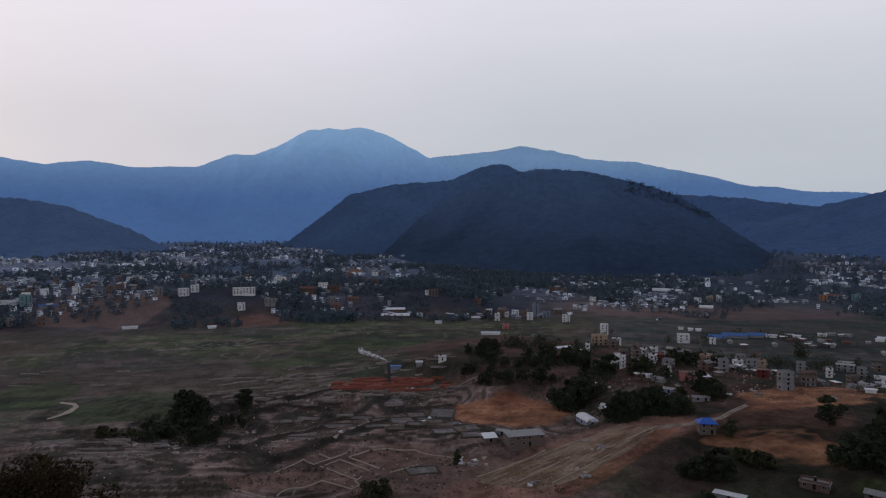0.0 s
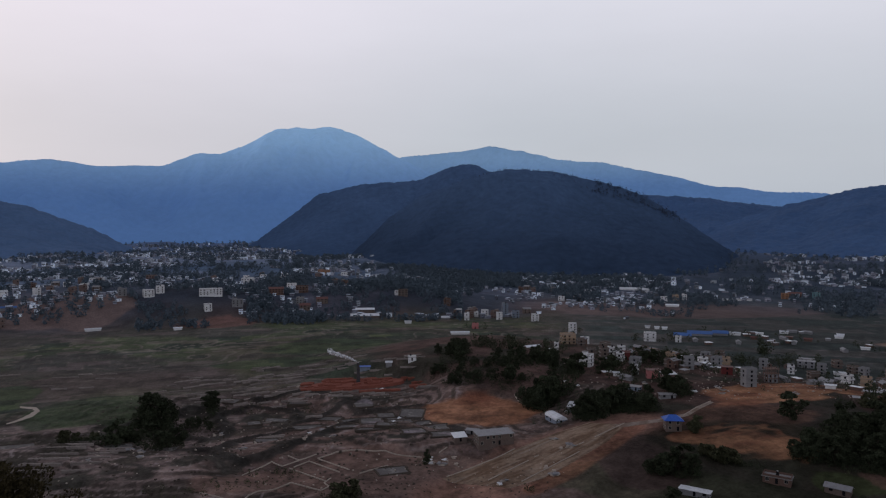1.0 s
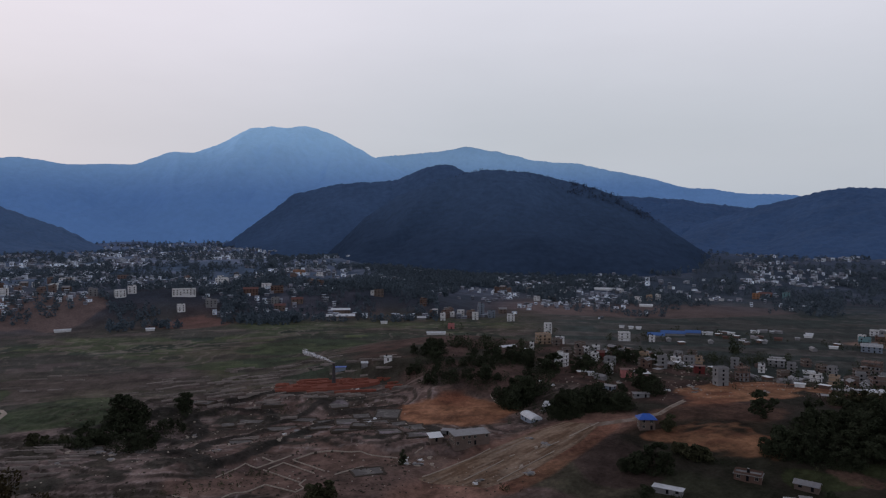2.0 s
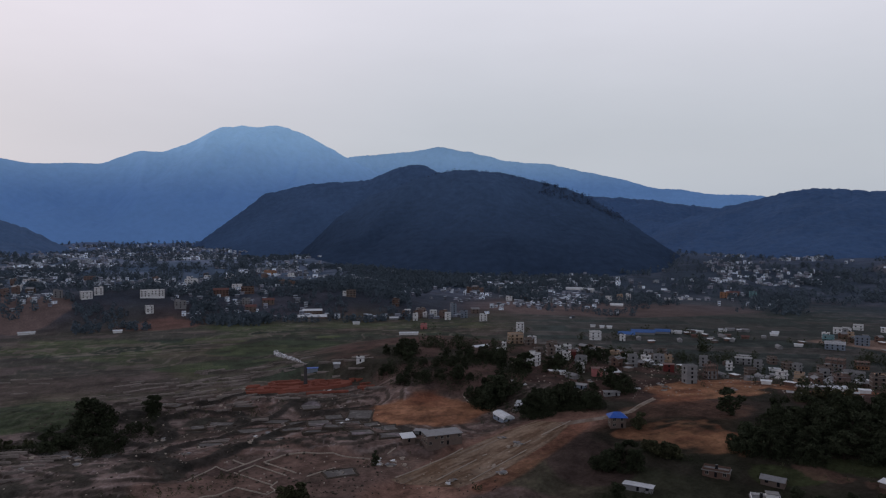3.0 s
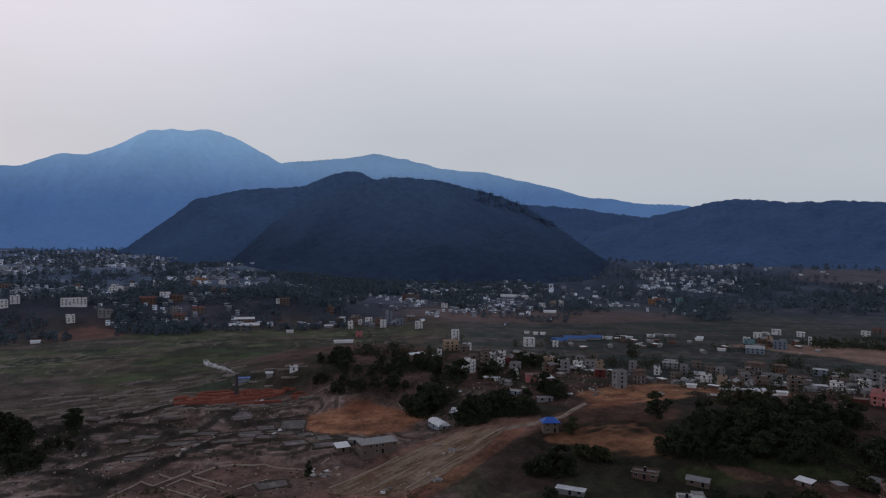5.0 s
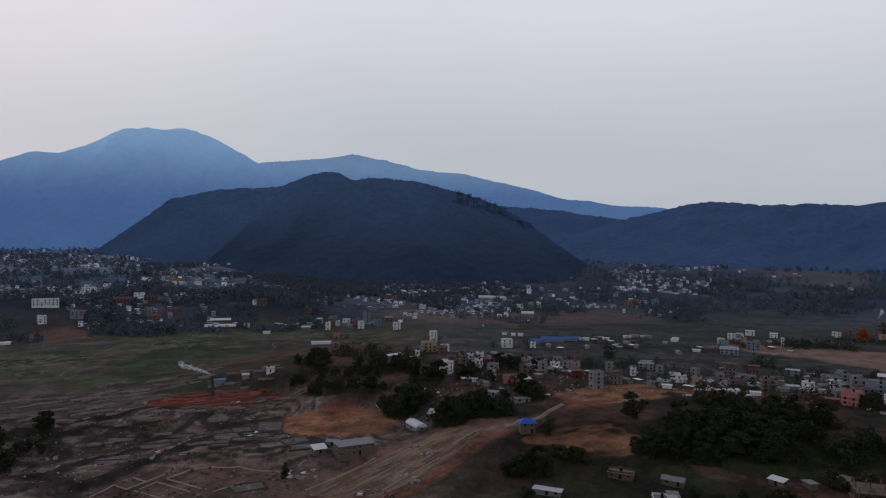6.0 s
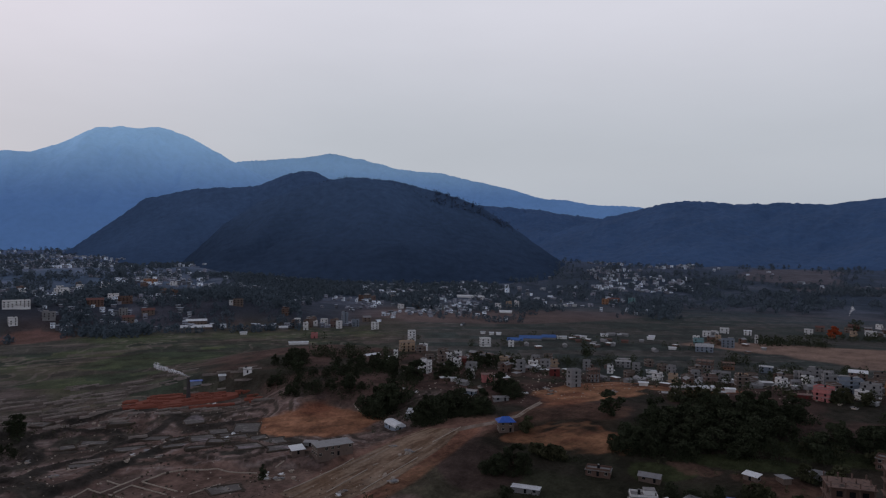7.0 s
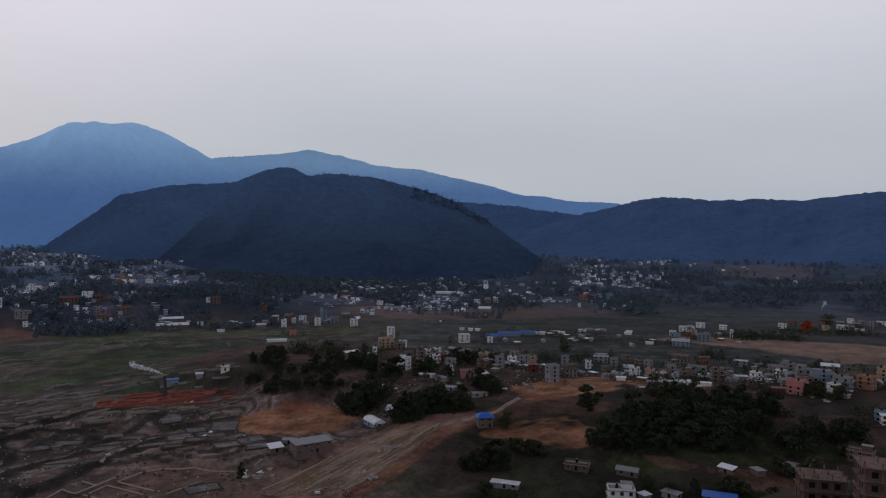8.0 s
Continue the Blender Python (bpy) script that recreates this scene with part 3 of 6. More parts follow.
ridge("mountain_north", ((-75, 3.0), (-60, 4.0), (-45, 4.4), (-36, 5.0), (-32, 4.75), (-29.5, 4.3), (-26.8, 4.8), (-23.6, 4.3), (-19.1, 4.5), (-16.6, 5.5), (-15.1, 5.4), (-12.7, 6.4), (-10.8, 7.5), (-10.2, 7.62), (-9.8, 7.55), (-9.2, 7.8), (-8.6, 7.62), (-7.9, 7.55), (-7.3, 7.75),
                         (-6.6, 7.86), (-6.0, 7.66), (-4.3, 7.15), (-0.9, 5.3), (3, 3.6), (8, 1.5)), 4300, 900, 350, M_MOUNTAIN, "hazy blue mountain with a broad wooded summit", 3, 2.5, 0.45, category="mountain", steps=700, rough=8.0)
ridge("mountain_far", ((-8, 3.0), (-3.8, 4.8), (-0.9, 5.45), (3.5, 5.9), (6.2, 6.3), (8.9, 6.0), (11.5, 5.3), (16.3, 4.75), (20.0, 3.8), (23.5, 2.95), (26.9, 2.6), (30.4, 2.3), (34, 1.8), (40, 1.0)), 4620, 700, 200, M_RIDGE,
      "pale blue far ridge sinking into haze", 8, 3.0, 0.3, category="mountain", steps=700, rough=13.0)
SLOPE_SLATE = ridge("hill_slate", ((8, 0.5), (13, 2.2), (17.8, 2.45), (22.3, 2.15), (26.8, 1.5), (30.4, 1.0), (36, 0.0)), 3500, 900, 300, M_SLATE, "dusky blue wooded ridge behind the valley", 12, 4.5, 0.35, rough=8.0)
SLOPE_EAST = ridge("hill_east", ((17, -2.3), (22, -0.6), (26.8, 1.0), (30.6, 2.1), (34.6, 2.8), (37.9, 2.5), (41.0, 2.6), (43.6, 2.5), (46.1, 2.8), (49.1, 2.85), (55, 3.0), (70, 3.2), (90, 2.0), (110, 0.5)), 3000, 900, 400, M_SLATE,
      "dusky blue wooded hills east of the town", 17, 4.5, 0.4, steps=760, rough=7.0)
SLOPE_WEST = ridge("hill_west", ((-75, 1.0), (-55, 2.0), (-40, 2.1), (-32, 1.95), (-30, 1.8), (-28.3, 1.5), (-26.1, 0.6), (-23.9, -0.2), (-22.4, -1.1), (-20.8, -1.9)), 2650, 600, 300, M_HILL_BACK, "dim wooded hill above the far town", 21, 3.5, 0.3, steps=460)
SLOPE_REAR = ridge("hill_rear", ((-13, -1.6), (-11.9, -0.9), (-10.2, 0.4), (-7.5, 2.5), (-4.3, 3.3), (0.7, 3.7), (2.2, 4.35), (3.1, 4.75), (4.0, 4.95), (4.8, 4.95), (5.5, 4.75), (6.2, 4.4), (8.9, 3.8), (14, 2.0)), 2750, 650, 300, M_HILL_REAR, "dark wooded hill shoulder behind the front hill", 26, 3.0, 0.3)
SLOPE_FRONT = ridge("hill_front", ((-5, -2.4), (-2, 0.6), (0.7, 2.4), (4.4, 3.7), (6.2, 4.2), (7.5, 4.5), (11.5, 4.3), (14.6, 3.5), (16.9, 2.9), (18.4, 2.3), (20.8, 0.75), (22.4, -0.35), (24.5, -1.8), (27.0, -3.3), (28.5, -4.2)), 2100, 640, 400, M_HILL,
      "dark wooded hill rising from the valley floor", 33, 2.2, 0.6, steps=620)
ridge("hill_south", ((112, 1.0), (135, 3.0), (180, 4.0), (225, 3.0), (250, 1.0)), 2600, 900, 400, M_HILL, "wooded hills closing the valley", 40, 3.0, 0.3)


# ---- houses ----
def pane_mesh(name, w, h, deep, material):
    bm = bmesh.new()
    box(bm, -w / 2, w / 2, -deep, deep, 0, h)
    me = bpy.data.meshes.new(name)
    bm.to_mesh(me)
    bm.free()
    me.materials.append(material)
    return me


def frame_mesh(w, h):
    bm = bmesh.new()
    for x0, x1, z0, z1 in ((-w / 2 - 0.12, w / 2 + 0.12, -0.14, 0.0), (-w / 2 - 0.12, w / 2 + 0.12, h, h + 0.14), (-w / 2 - 0.12, -w / 2, 0.0, h), (w / 2, w / 2 + 0.12, 0.0, h), (-0.04, 0.04, 0.0, h)):
        box(bm, x0, x1, -0.1, 0.1, z0, z1)
    me = bpy.data.meshes.new("window_frame")
    bm.to_mesh(me)
    bm.free()
    me.materials.append(M_FRAME)
    return me


PANE, FRAME_ME, DOOR_ME = pane_mesh("window_pane", 1.3, 1.35, 0.05, M_GLASS), frame_mesh(1.3, 1.35), pane_mesh("door", 1.1, 2.1, 0.06, M_GLASS)
BAY = pane_mesh("window", 1.35, 1.4, 0.05, M_GLASS)


def child(name, me, parent, m):
    ob = new(name, me)
    ob.parent = parent
    ob.matrix_basis = m
    return ob


def house(label, w, d, storeys, wall, roof="flat", roof_mat=None, detail=2, high=2.8, category="house", name="house", seed=0):
    """A house of cement and brick on its plot: walls, floor slabs, windows, roof. detail 2: frames and panes; 1: plain dark windows; 0: none."""
    rnd = random.Random(seed)
    root = tagged(new(name), label, category)
    top = storeys * high
    bm = bmesh.new()
    box(bm, -w / 2, w / 2, -d / 2, d / 2, -2.2, top)
    part("wall", bm, wall, root)
    if roof == "flat":
        for k in range(1, storeys + 1):
            bm = bmesh.new()
            lip = 0.55 if k < storeys else 0.4
            box(bm, -w / 2 - lip, w / 2 + lip, -d / 2 - lip, d / 2 + lip, k * high - 0.12, k * high + 0.12)
            part("floor_slab" if k < storeys else "roof_slab", bm, M_SLAB, root)
        bm = bmesh.new()
        for x0, x1, y0, y1 in ((-w / 2, w / 2, -d / 2, -d / 2 + 0.15), (-w / 2, w / 2, d / 2 - 0.15, d / 2), (-w / 2, -w / 2 + 0.15, -d / 2 + 0.15, d / 2 - 0.15), (w / 2 - 0.15, w / 2, -d / 2 + 0.15, d / 2 - 0.15)):
            box(bm, x0, x1, y0, y1, top + 0.12, top + 1.0)
        part("parapet", bm, wall, root)
        if storeys > 1:
            bm = bmesh.new()
            bx = w * rnd.uniform(0.1, 0.5)
            box(bm, -w / 2 - 0.3, bx, -d / 2 - 1.3, -d / 2 - 0.55, (storeys - 1) * high - 0.1, (storeys - 1) * high + 0.1)
            box(bm, -w / 2 - 0.3, bx, -d / 2 - 1.3, -d / 2 - 1.2, (storeys - 1) * high + 0.1, (storeys - 1) * high + 0.95)
            part("balcony", bm, wall, root)
        if detail and rnd.random() < 0.55:
            bm = bmesh.new()
            tx, ty = w * rnd.uniform(-0.3, 0.3), d * rnd.uniform(-0.25, 0.1)
            made = bmesh.ops.create_cone(bm, cap_ends=True, segments=10, radius1=0.6, radius2=0.6, depth=1.3)["verts"]
            bmesh.ops.translate(bm, verts=made, vec=(tx, ty, top + 1.5))
            box(bm, tx - 0.6, tx + 0.6, ty - 0.6, ty + 0.6, top + 0.12, top + 0.86)
            part("water_tank", bm, M_GLASS, root, "dark round water tank")
        if storeys > 1 and rnd.random() < 0.4:
            bm = bmesh.new()
            sx = rnd.choice((-1, 1)) * w * 0.22
            box(bm, sx - w * 0.2, sx + w * 0.2, -d * 0.05, d / 2 - 0.2, top + 0.12, top + 2.1)
            hut = part("stair_hut", bm, wall, root)
            bm = bmesh.new()
            box(bm, sx - w * 0.2 - 0.3, sx + w * 0.2 + 0.3, -d * 0.05 - 0.3, d / 2 + 0.1, top + 2.1, top + 2.26)
            part("hut_roof", bm, roof_mat or M_SLAB, hut)
    elif roof == "gable":
        rise, e = min(d * 0.28, 2.4), 0.5
        bm = bmesh.new()
        prism(bm, ((-d / 2 - e, top - 0.15), (0, top + rise), (d / 2 + e, top - 0.15), (d / 2 + e, top), (0, top + rise + 0.14), (-d / 2 - e, top)), -w / 2 - e, w / 2 + e)
        part("roof", bm, roof_mat, root)
        for x0, x1 in ((-w / 2, -w / 2 + 0.2), (w / 2 - 0.2, w / 2)):
            bm = bmesh.new()
            prism(bm, ((-d / 2 + 0.02, top), (d / 2 - 0.02, top), (0, top + rise - 0.12)), x0, x1)
            part("gable", bm, wall, root)
    elif roof == "hip":
        rise, e = 2.2, 0.9
        bm = bmesh.new()
        lo = [bm.verts.new((x, y, top)) for x, y in ((-w / 2 - e, -d / 2 - e), (w / 2 + e, -d / 2 - e), (w / 2 + e, d / 2 + e), (-w / 2 - e, d / 2 + e))]
        under = [bm.verts.new((v.co.x, v.co.y, top - 0.18)) for v in lo]
        hi = [bm.verts.new((-w * 0.22, 0, top + rise)), bm.verts.new((w * 0.22, 0, top + rise))]
        for f in ((lo[0], lo[1], hi[1], hi[0]), (lo[1], lo[2], hi[1]), (lo[2], lo[3], hi[0], hi[1]), (lo[3], lo[0], hi[0]), tuple(under[::-1])):
            bm.faces.new(f)
        for i in range(4):
            j = (i + 1) % 4
            bm.faces.new((under[i], under[j], lo[j], lo[i]))
        part("roof", bm, roof_mat, root)
    elif roof in ("lean", "steep"):
        e, rise = 0.5, d * (0.03 if roof == "lean" else 0.22)
        bm = bmesh.new()
        prism(bm, ((-d / 2 - e, top - 0.05), (d / 2 + e, top + rise), (d / 2 + e, top + rise + 0.12), (-d / 2 - e, top + 0.07)), -w / 2 - e, w / 2 + e)
        part("roof", bm, roof_mat, root)
        bm = bmesh.new()
        prism(bm, ((-d / 2 + 0.05, top - 0.02), (d / 2 - 0.05, top - 0.02), (d / 2 - 0.05, top + rise * 0.9)), -w / 2, w / 2)
        part("upper_wall", bm, wall, root)
    elif roof == "arch":
        bm = bmesh.new()
        arc = [(d / 2 * 1.04 * math.cos(a), top + d * 0.27 * math.sin(a)) for a in np.linspace(0, math.pi, 13)]
        prism(bm, arc + [(-d / 2 * 1.04, top - 0.25), (d / 2 * 1.04, top - 0.25)], -w / 2 - 0.3, w / 2 + 0.3)
        part("roof", bm, roof_mat, root)
    if detail:
        for k in range(storeys):
            for side in range(4):
                length = w if side % 2 == 0 else d
                out = (d if side % 2 == 0 else w) / 2
                n = max(1, int(length / (2.9 if detail == 2 else 3.8)))
                for i in range(n):
                    if rnd.random() < 0.12:
                        continue
                    along = (i + 0.5) / n * length - length / 2
                    m = pose(0, 0, 0, 0, 0, 90 * side) @ pose(along, -out, k * high + 0.85)
                    if k == 0 and i == n // 2 and side == 0:
                        child("door", DOOR_ME, root, pose(0, 0, 0, 0, 0, 90 * side) @ pose(along, -out, 0.02))
                    elif detail == 2:
                        win = child("window", FRAME_ME, root, m)
                        child("pane", PANE, win, Matrix())
                    else:
                        child("window", BAY, root, m)
    return root


def concrete_frame(label, w, d, storeys, wall, done, seed=0, high=3.0):
    """An unfinished house: columns, slabs, and brick infill up to the storey that is done."""
    root = tagged(new("unfinished_house"), label, "house")
    for k in range(storeys):
        bm = bmesh.new()
        box(bm, -w / 2 - 0.4, w / 2 + 0.4, -d / 2 - 0.4, d / 2 + 0.4, (k + 1) * high - 0.2, (k + 1) * high)
        part("floor_slab", bm, M_SLAB_RAW, root)
        for i in range(4):
            for j in range(3):
                bm = bmesh.new()
                x, y = -w / 2 + 0.2 + i * (w - 0.4) / 3, -d / 2 + 0.2 + j * (d - 0.4) / 2
                box(bm, x - 0.18, x + 0.18, y - 0.18, y + 0.18, k * high - (2.2 if k == 0 else 0), (k + 1) * high - 0.2)
                part("column", bm, M_SLAB_RAW, root)
    for i in range(4):
        for j in range(3):
            bm = bmesh.new()
            x, y = -w / 2 + 0.2 + i * (w - 0.4) / 3, -d / 2 + 0.2 + j * (d - 0.4) / 2
            box(bm, x - 0.15, x + 0.15, y - 0.15, y + 0.15, storeys * high, storeys * high + 1.3)
            part("column_stub", bm, M_SLAB_RAW, root)
    for k in range(done):
        bm = bmesh.new()
        box(bm, -w / 2 + 0.4, w / 2 - 0.4, -d / 2 + 0.4, d / 2 - 0.4, k * high, (k + 1) * high - 0.22)
        part("infill_wall", bm, wall, root)
        for side in range(4):
            length, out = (w, d / 2 - 0.4) if side % 2 == 0 else (d, w / 2 - 0.4)
            for i in range(max(2, int(length / 3.2))):
                along = (i + 0.5) / max(2, int(length / 3.2)) * (length - 1.5) - (length - 1.5) / 2
                child("window", BAY, root, pose(0, 0, 0, 0, 0, 90 * side) @ pose(along, -out, k * high + 0.6))
    return root


LOOKS = {"white": "white-painted", "cream": "cream-painted", "brick": "red brick", "brown": "brown plastered", "grey": "grey cement", "pink": "pink-painted", "orange": "orange-painted", "red": "dull red", "blue": "pale blue", "mauve": "mauve plastered", "teal": "teal-painted"}
ROOFS = {"t": M_SHEET, "w": M_WHITE_SHEET, "b": M_BLUE_SHEET, "r": M_RED_SHEET, "c": M_HAZED_BLUE_SHEET, "x": M_BRIGHT_SHEET}
ROOF_WORDS = {"t": "weathered tin roof", "w": "white tin roof", "b": "blue tin roof", "r": "red tin roof", "c": "hazed blue tin roof", "x": "bright white sheet roof"}
KINDS = {"f": "flat", "g": "gable", "h": "hip", "l": "lean", "L": "steep", "a": "arch"}
# x, y, turn, width, depth, storeys, wall, roof (shape and sheet)
HOUSES = []


def plot(*row):
    """One house on its plot."""
    HOUSES.append(row)


plot(130.5, 586.5, 7, 11.4, 8.0, 3, "cream", "f")
plot(170.7, 745.0, -3, 7.6, 6.1, 4, "white", "f")
plot(121.5, 486.9, -39, 7.8, 7.0, 3, "white", "f")
plot(141.0, 512.4, -0, 6.0, 4.8, 3, "brown", "f")
plot(156.4, 510.0, -7, 5.4, 4.3, 2, "red", "gr")
plot(156.1, 486.5, -33, 6.9, 5.6, 2, "grey", "f")
plot(236.1, 690.5, -9, 10.9, 7.6, 3, "white", "f")
plot(262.5, 684.4, -21, 5.8, 4.7, 2, "white", "f")
plot(146.8, 458.8, -8, 4.9, 3.9, 2, "white", "f")
plot(153.6, 444.9, -7, 6.7, 4.7, 2, "pink", "lr")
plot(156.2, 422.6, -5, 8.2, 6.6, 3, "mauve", "lw")
plot(133.3, 417.5, -38, 7.7, 4.6, 1, "blue", "lt")
plot(145.9, 396.5, -5, 8.7, 4.3, 1, "grey", "lt")
plot(133.0, 454.1, -16, 3.5, 3.5, 1, "white", "lw")
plot(106.1, 541.8, -6, 4.5, 3.5, 1, "white", "Lx")
plot(113.7, 552.3, -7, 3.2, 3.5, 2, "white", "f")
plot(95.4, 557.2, 25, 12.9, 3.9, 1, "brown", "gw")
plot(222.0, 568.5, -31, 8.3, 4.2, 1, "grey", "Lx")
plot(177.3, 507.4, -19, 3.6, 3.5, 2, "white", "f")
plot(208.1, 492.1, -38, 7.1, 3.6, 1, "grey", "Lx")
plot(211.7, 481.3, -34, 8.0, 3.5, 1, "brown", "lw")
plot(204.6, 419.2, 9, 7.3, 5.8, 4, "grey", "f")
plot(230.2, 441.7, 2, 7.6, 5.3, 3, "grey", "u")
plot(211.8, 465.1, -14, 6.9, 4.1, 2, "red", "lr")
plot(317.6, 554.2, -30, 12.7, 6.4, 2, "grey", "lt")
plot(327.9, 525.8, -27, 7.9, 4.0, 1, "white", "lw")
plot(253.8, 415.8, -31, 5.8, 3.5, 1, "white", "lw")
plot(314.7, 502.0, -22, 8.7, 5.2, 1, "grey", "lt")
plot(354.0, 501.5, -15, 9.4, 7.5, 3, "brown", "f")
plot(380.5, 526.3, -46, 13.2, 9.2, 3, "grey", "u")
plot(311.1, 423.6, -21, 8.5, 6.0, 2, "mauve", "f")
plot(404.8, 527.7, -27, 10.0, 7.0, 2, "orange", "u")
plot(319.2, 401.5, -23, 8.1, 6.5, 3, "brown", "f")
plot(372.7, 489.8, -37, 9.0, 7.2, 2, "grey", "f")
plot(285.5, 393.4, -6, 10.3, 4.1, 1, "white", "gw")
plot(278.4, 399.2, -55, 6.6, 3.5, 1, "grey", "lw")
plot(266.7, 395.9, -34, 8.9, 4.5, 1, "brown", "lt")
plot(297.0, 384.4, -28, 6.0, 3.5, 1, "white", "lw")
plot(251.5, 380.4, -28, 10.6, 4.2, 1, "brown", "lt")
plot(283.8, 376.0, -32, 4.8, 3.5, 1, "brown", "lw")
plot(340.9, 404.3, -30, 8.4, 5.0, 1, "grey", "lw")
plot(427.7, 507.6, -40, 10.5, 6.3, 2, "blue", "lw")
plot(359.3, 407.4, -31, 9.1, 6.4, 2, "brown", "f")
plot(405.6, 447.3, -42, 5.6, 3.5, 1, "white", "lw")
plot(399.4, 423.9, -53, 9.1, 6.4, 3, "grey", "f")
plot(370.0, 379.3, -34, 8.7, 7.0, 3, "grey", "f")
plot(371.0, 364.2, -36, 13.9, 8.3, 3, "blue", "f")
plot(372.2, 349.6, -62, 10.0, 7.0, 3, "grey", "f")
plot(335.3, 348.3, -66, 9.4, 7.5, 3, "pink", "f")
plot(327.2, 356.8, -33, 9.0, 4.5, 1, "red", "lr")
plot(390.0, 348.3, -66, 9.3, 7.4, 3, "orange", "f")
plot(425.4, 367.0, -49, 7.4, 6.7, 3, "cream", "f")
plot(353.9, 332.3, -72, 7.5, 3.8, 1, "grey", "lw")
plot(431.4, 416.7, -46, 11.9, 6.0, 2, "mauve", "gw")
plot(425.5, 391.5, -47, 9.2, 5.5, 2, "brown", "f")
plot(440.4, 503.0, -41, 7.1, 4.3, 1, "brown", "lt")
plot(440.1, 610.0, -36, 16.9, 8.4, 2, "blue", "gw")
plot(480.5, 626.9, -37, 12.5, 7.5, 3, "blue", "f")
plot(515.3, 703.2, -36, 17.2, 8.6, 2, "white", "f")
plot(551.6, 726.4, -37, 10.2, 6.1, 2, "white", "f")
plot(569.8, 708.2, -39, 8.4, 5.0, 2, "white", "lw")
plot(534.2, 649.9, -39, 3.3, 3.5, 3, "white", "f")
plot(650.7, 701.4, -43, 9.5, 5.7, 2, "white", "f")
plot(682.8, 718.1, -44, 9.8, 5.9, 2, "brown", "gr")
plot(731.1, 714.6, -46, 12.1, 7.3, 2, "red", "gr")
plot(709.5, 668.4, -47, 12.8, 6.4, 2, "white", "f")
plot(726.1, 659.7, -48, 9.7, 4.8, 1, "white", "lw")
plot(796.1, 691.7, -49, 10.4, 5.2, 2, "white", "lw")
plot(434.3, 698.6, -32, 7.6, 3.8, 1, "white", "gw")
plot(415.3, 627.6, -33, 7.5, 3.7, 1, "white", "lw")
plot(467.8, 658.7, -35, 10.7, 6.4, 2, "teal", "f")
plot(332.9, 580.0, -30, 11.1, 5.5, 1, "grey", "lt")
plot(116.3, 282.9, -36, 11.9, 3.6, 1, "grey", "lw")
plot(152.9, 286.7, -36, 10.9, 5.4, 1, "brick", "f")
plot(172.1, 275.2, -44, 9.3, 4.6, 1, "brown", "gt")
plot(212.2, 259.2, -67, 6.5, 3.5, 1, "brown", "Lx")
plot(176.9, 249.4, -65, 6.9, 4.2, 1, "grey", "lt")
plot(157.3, 256.4, -24, 10.9, 6.5, 2, "white", "f")
plot(191.0, 237.3, -39, 12.7, 6.4, 1, "grey", "lb")
plot(329.5, 281.0, -39, 6.5, 4.6, 2, "white", "lw")
plot(276.5, 248.8, -58, 10.3, 6.2, 2, "brick", "f")
plot(330.8, 286.1, -49, 5.9, 3.5, 2, "teal", "f")
plot(129.3, 343.6, -7, 7.7, 6.1, 2, "brown", "hb")
plot(78.8, 383.0, -75, 13.0, 6.6, 1, "blue", "aw")
plot(92.7, 395.0, -25, 8.0, 6.4, 1, "grey", "Lw")
plot(23.7, 357.1, 14, 6.4, 5.1, 1, "brown", "Lx")
plot(40.8, 352.8, 14, 18.5, 9.0, 2, "brown", "lt")
plot(31.5, 368.9, -19, 6.2, 3.5, 1, "grey", "lt")
plot(-0.4, 528.6, 0, 6.0, 3.6, 1, "white", "f")
plot(-18.0, 530.9, 2, 4.6, 3.5, 1, "grey", "gw")
plot(-36.0, 532.7, 4, 7.8, 3.5, 1, "blue", "lb")
plot(-253.8, 885.5, 26, 8.6, 6.9, 3, "white", "f")
plot(-338.2, 918.4, 32, 12.6, 8.8, 3, "white", "f")
plot(-328.4, 932.6, 19, 10.4, 7.3, 3, "white", "f")
plot(-251.6, 1089.8, 13, 19.1, 9.5, 3, "white", "f")
plot(-263.7, 933.6, 16, 28.6, 10.0, 3, "white", "f")
plot(-223.4, 909.6, 14, 13.5, 9.5, 3, "grey", "f")
plot(-161.1, 1289.3, 7, 22.1, 13.3, 3, "orange", "f")
plot(-508.0, 856.7, 41, 12.8, 10.2, 4, "teal", "f")
plot(-528.8, 855.7, 32, 27.7, 8.3, 1, "white", "gw")
plot(-477.8, 851.6, 29, 19.3, 5.8, 1, "grey", "gc")
# the temple on the wooded slope, built as two plain tin-roofed blocks
plot(-60.1, 890.7, 4, 35.2, 10.6, 1, "brown", "gw")
plot(-61.6, 913.9, 4, 24.1, 7.2, 2, "brown", "gw")
plot(117.0, 888.6, 12, 6.6, 6.0, 6, "blue", "f")
plot(59.3, 900.9, -4, 7.7, 6.2, 3, "white", "f")
plot(66.1, 856.8, -4, 6.2, 5.0, 3, "white", "f")
plot(80.7, 889.7, -5, 5.3, 4.2, 2, "white", "f")
plot(91.7, 891.8, -6, 8.9, 5.3, 3, "white", "f")
plot(106.7, 862.9, -7, 7.5, 5.2, 3, "white", "f")
plot(128.7, 875.4, -8, 8.8, 5.3, 3, "blue", "f")
plot(147.2, 840.9, -10, 9.0, 6.3, 3, "white", "f")
plot(40.5, 869.2, -3, 10.3, 5.2, 1, "grey", "gw")
plot(-5.4, 836.5, 0, 7.7, 3.9, 1, "white", "gw")
# the long white greenhouse, built as a shed
plot(50.3, 744.7, 0, 19.7, 3.5, 1, "white", "gw")
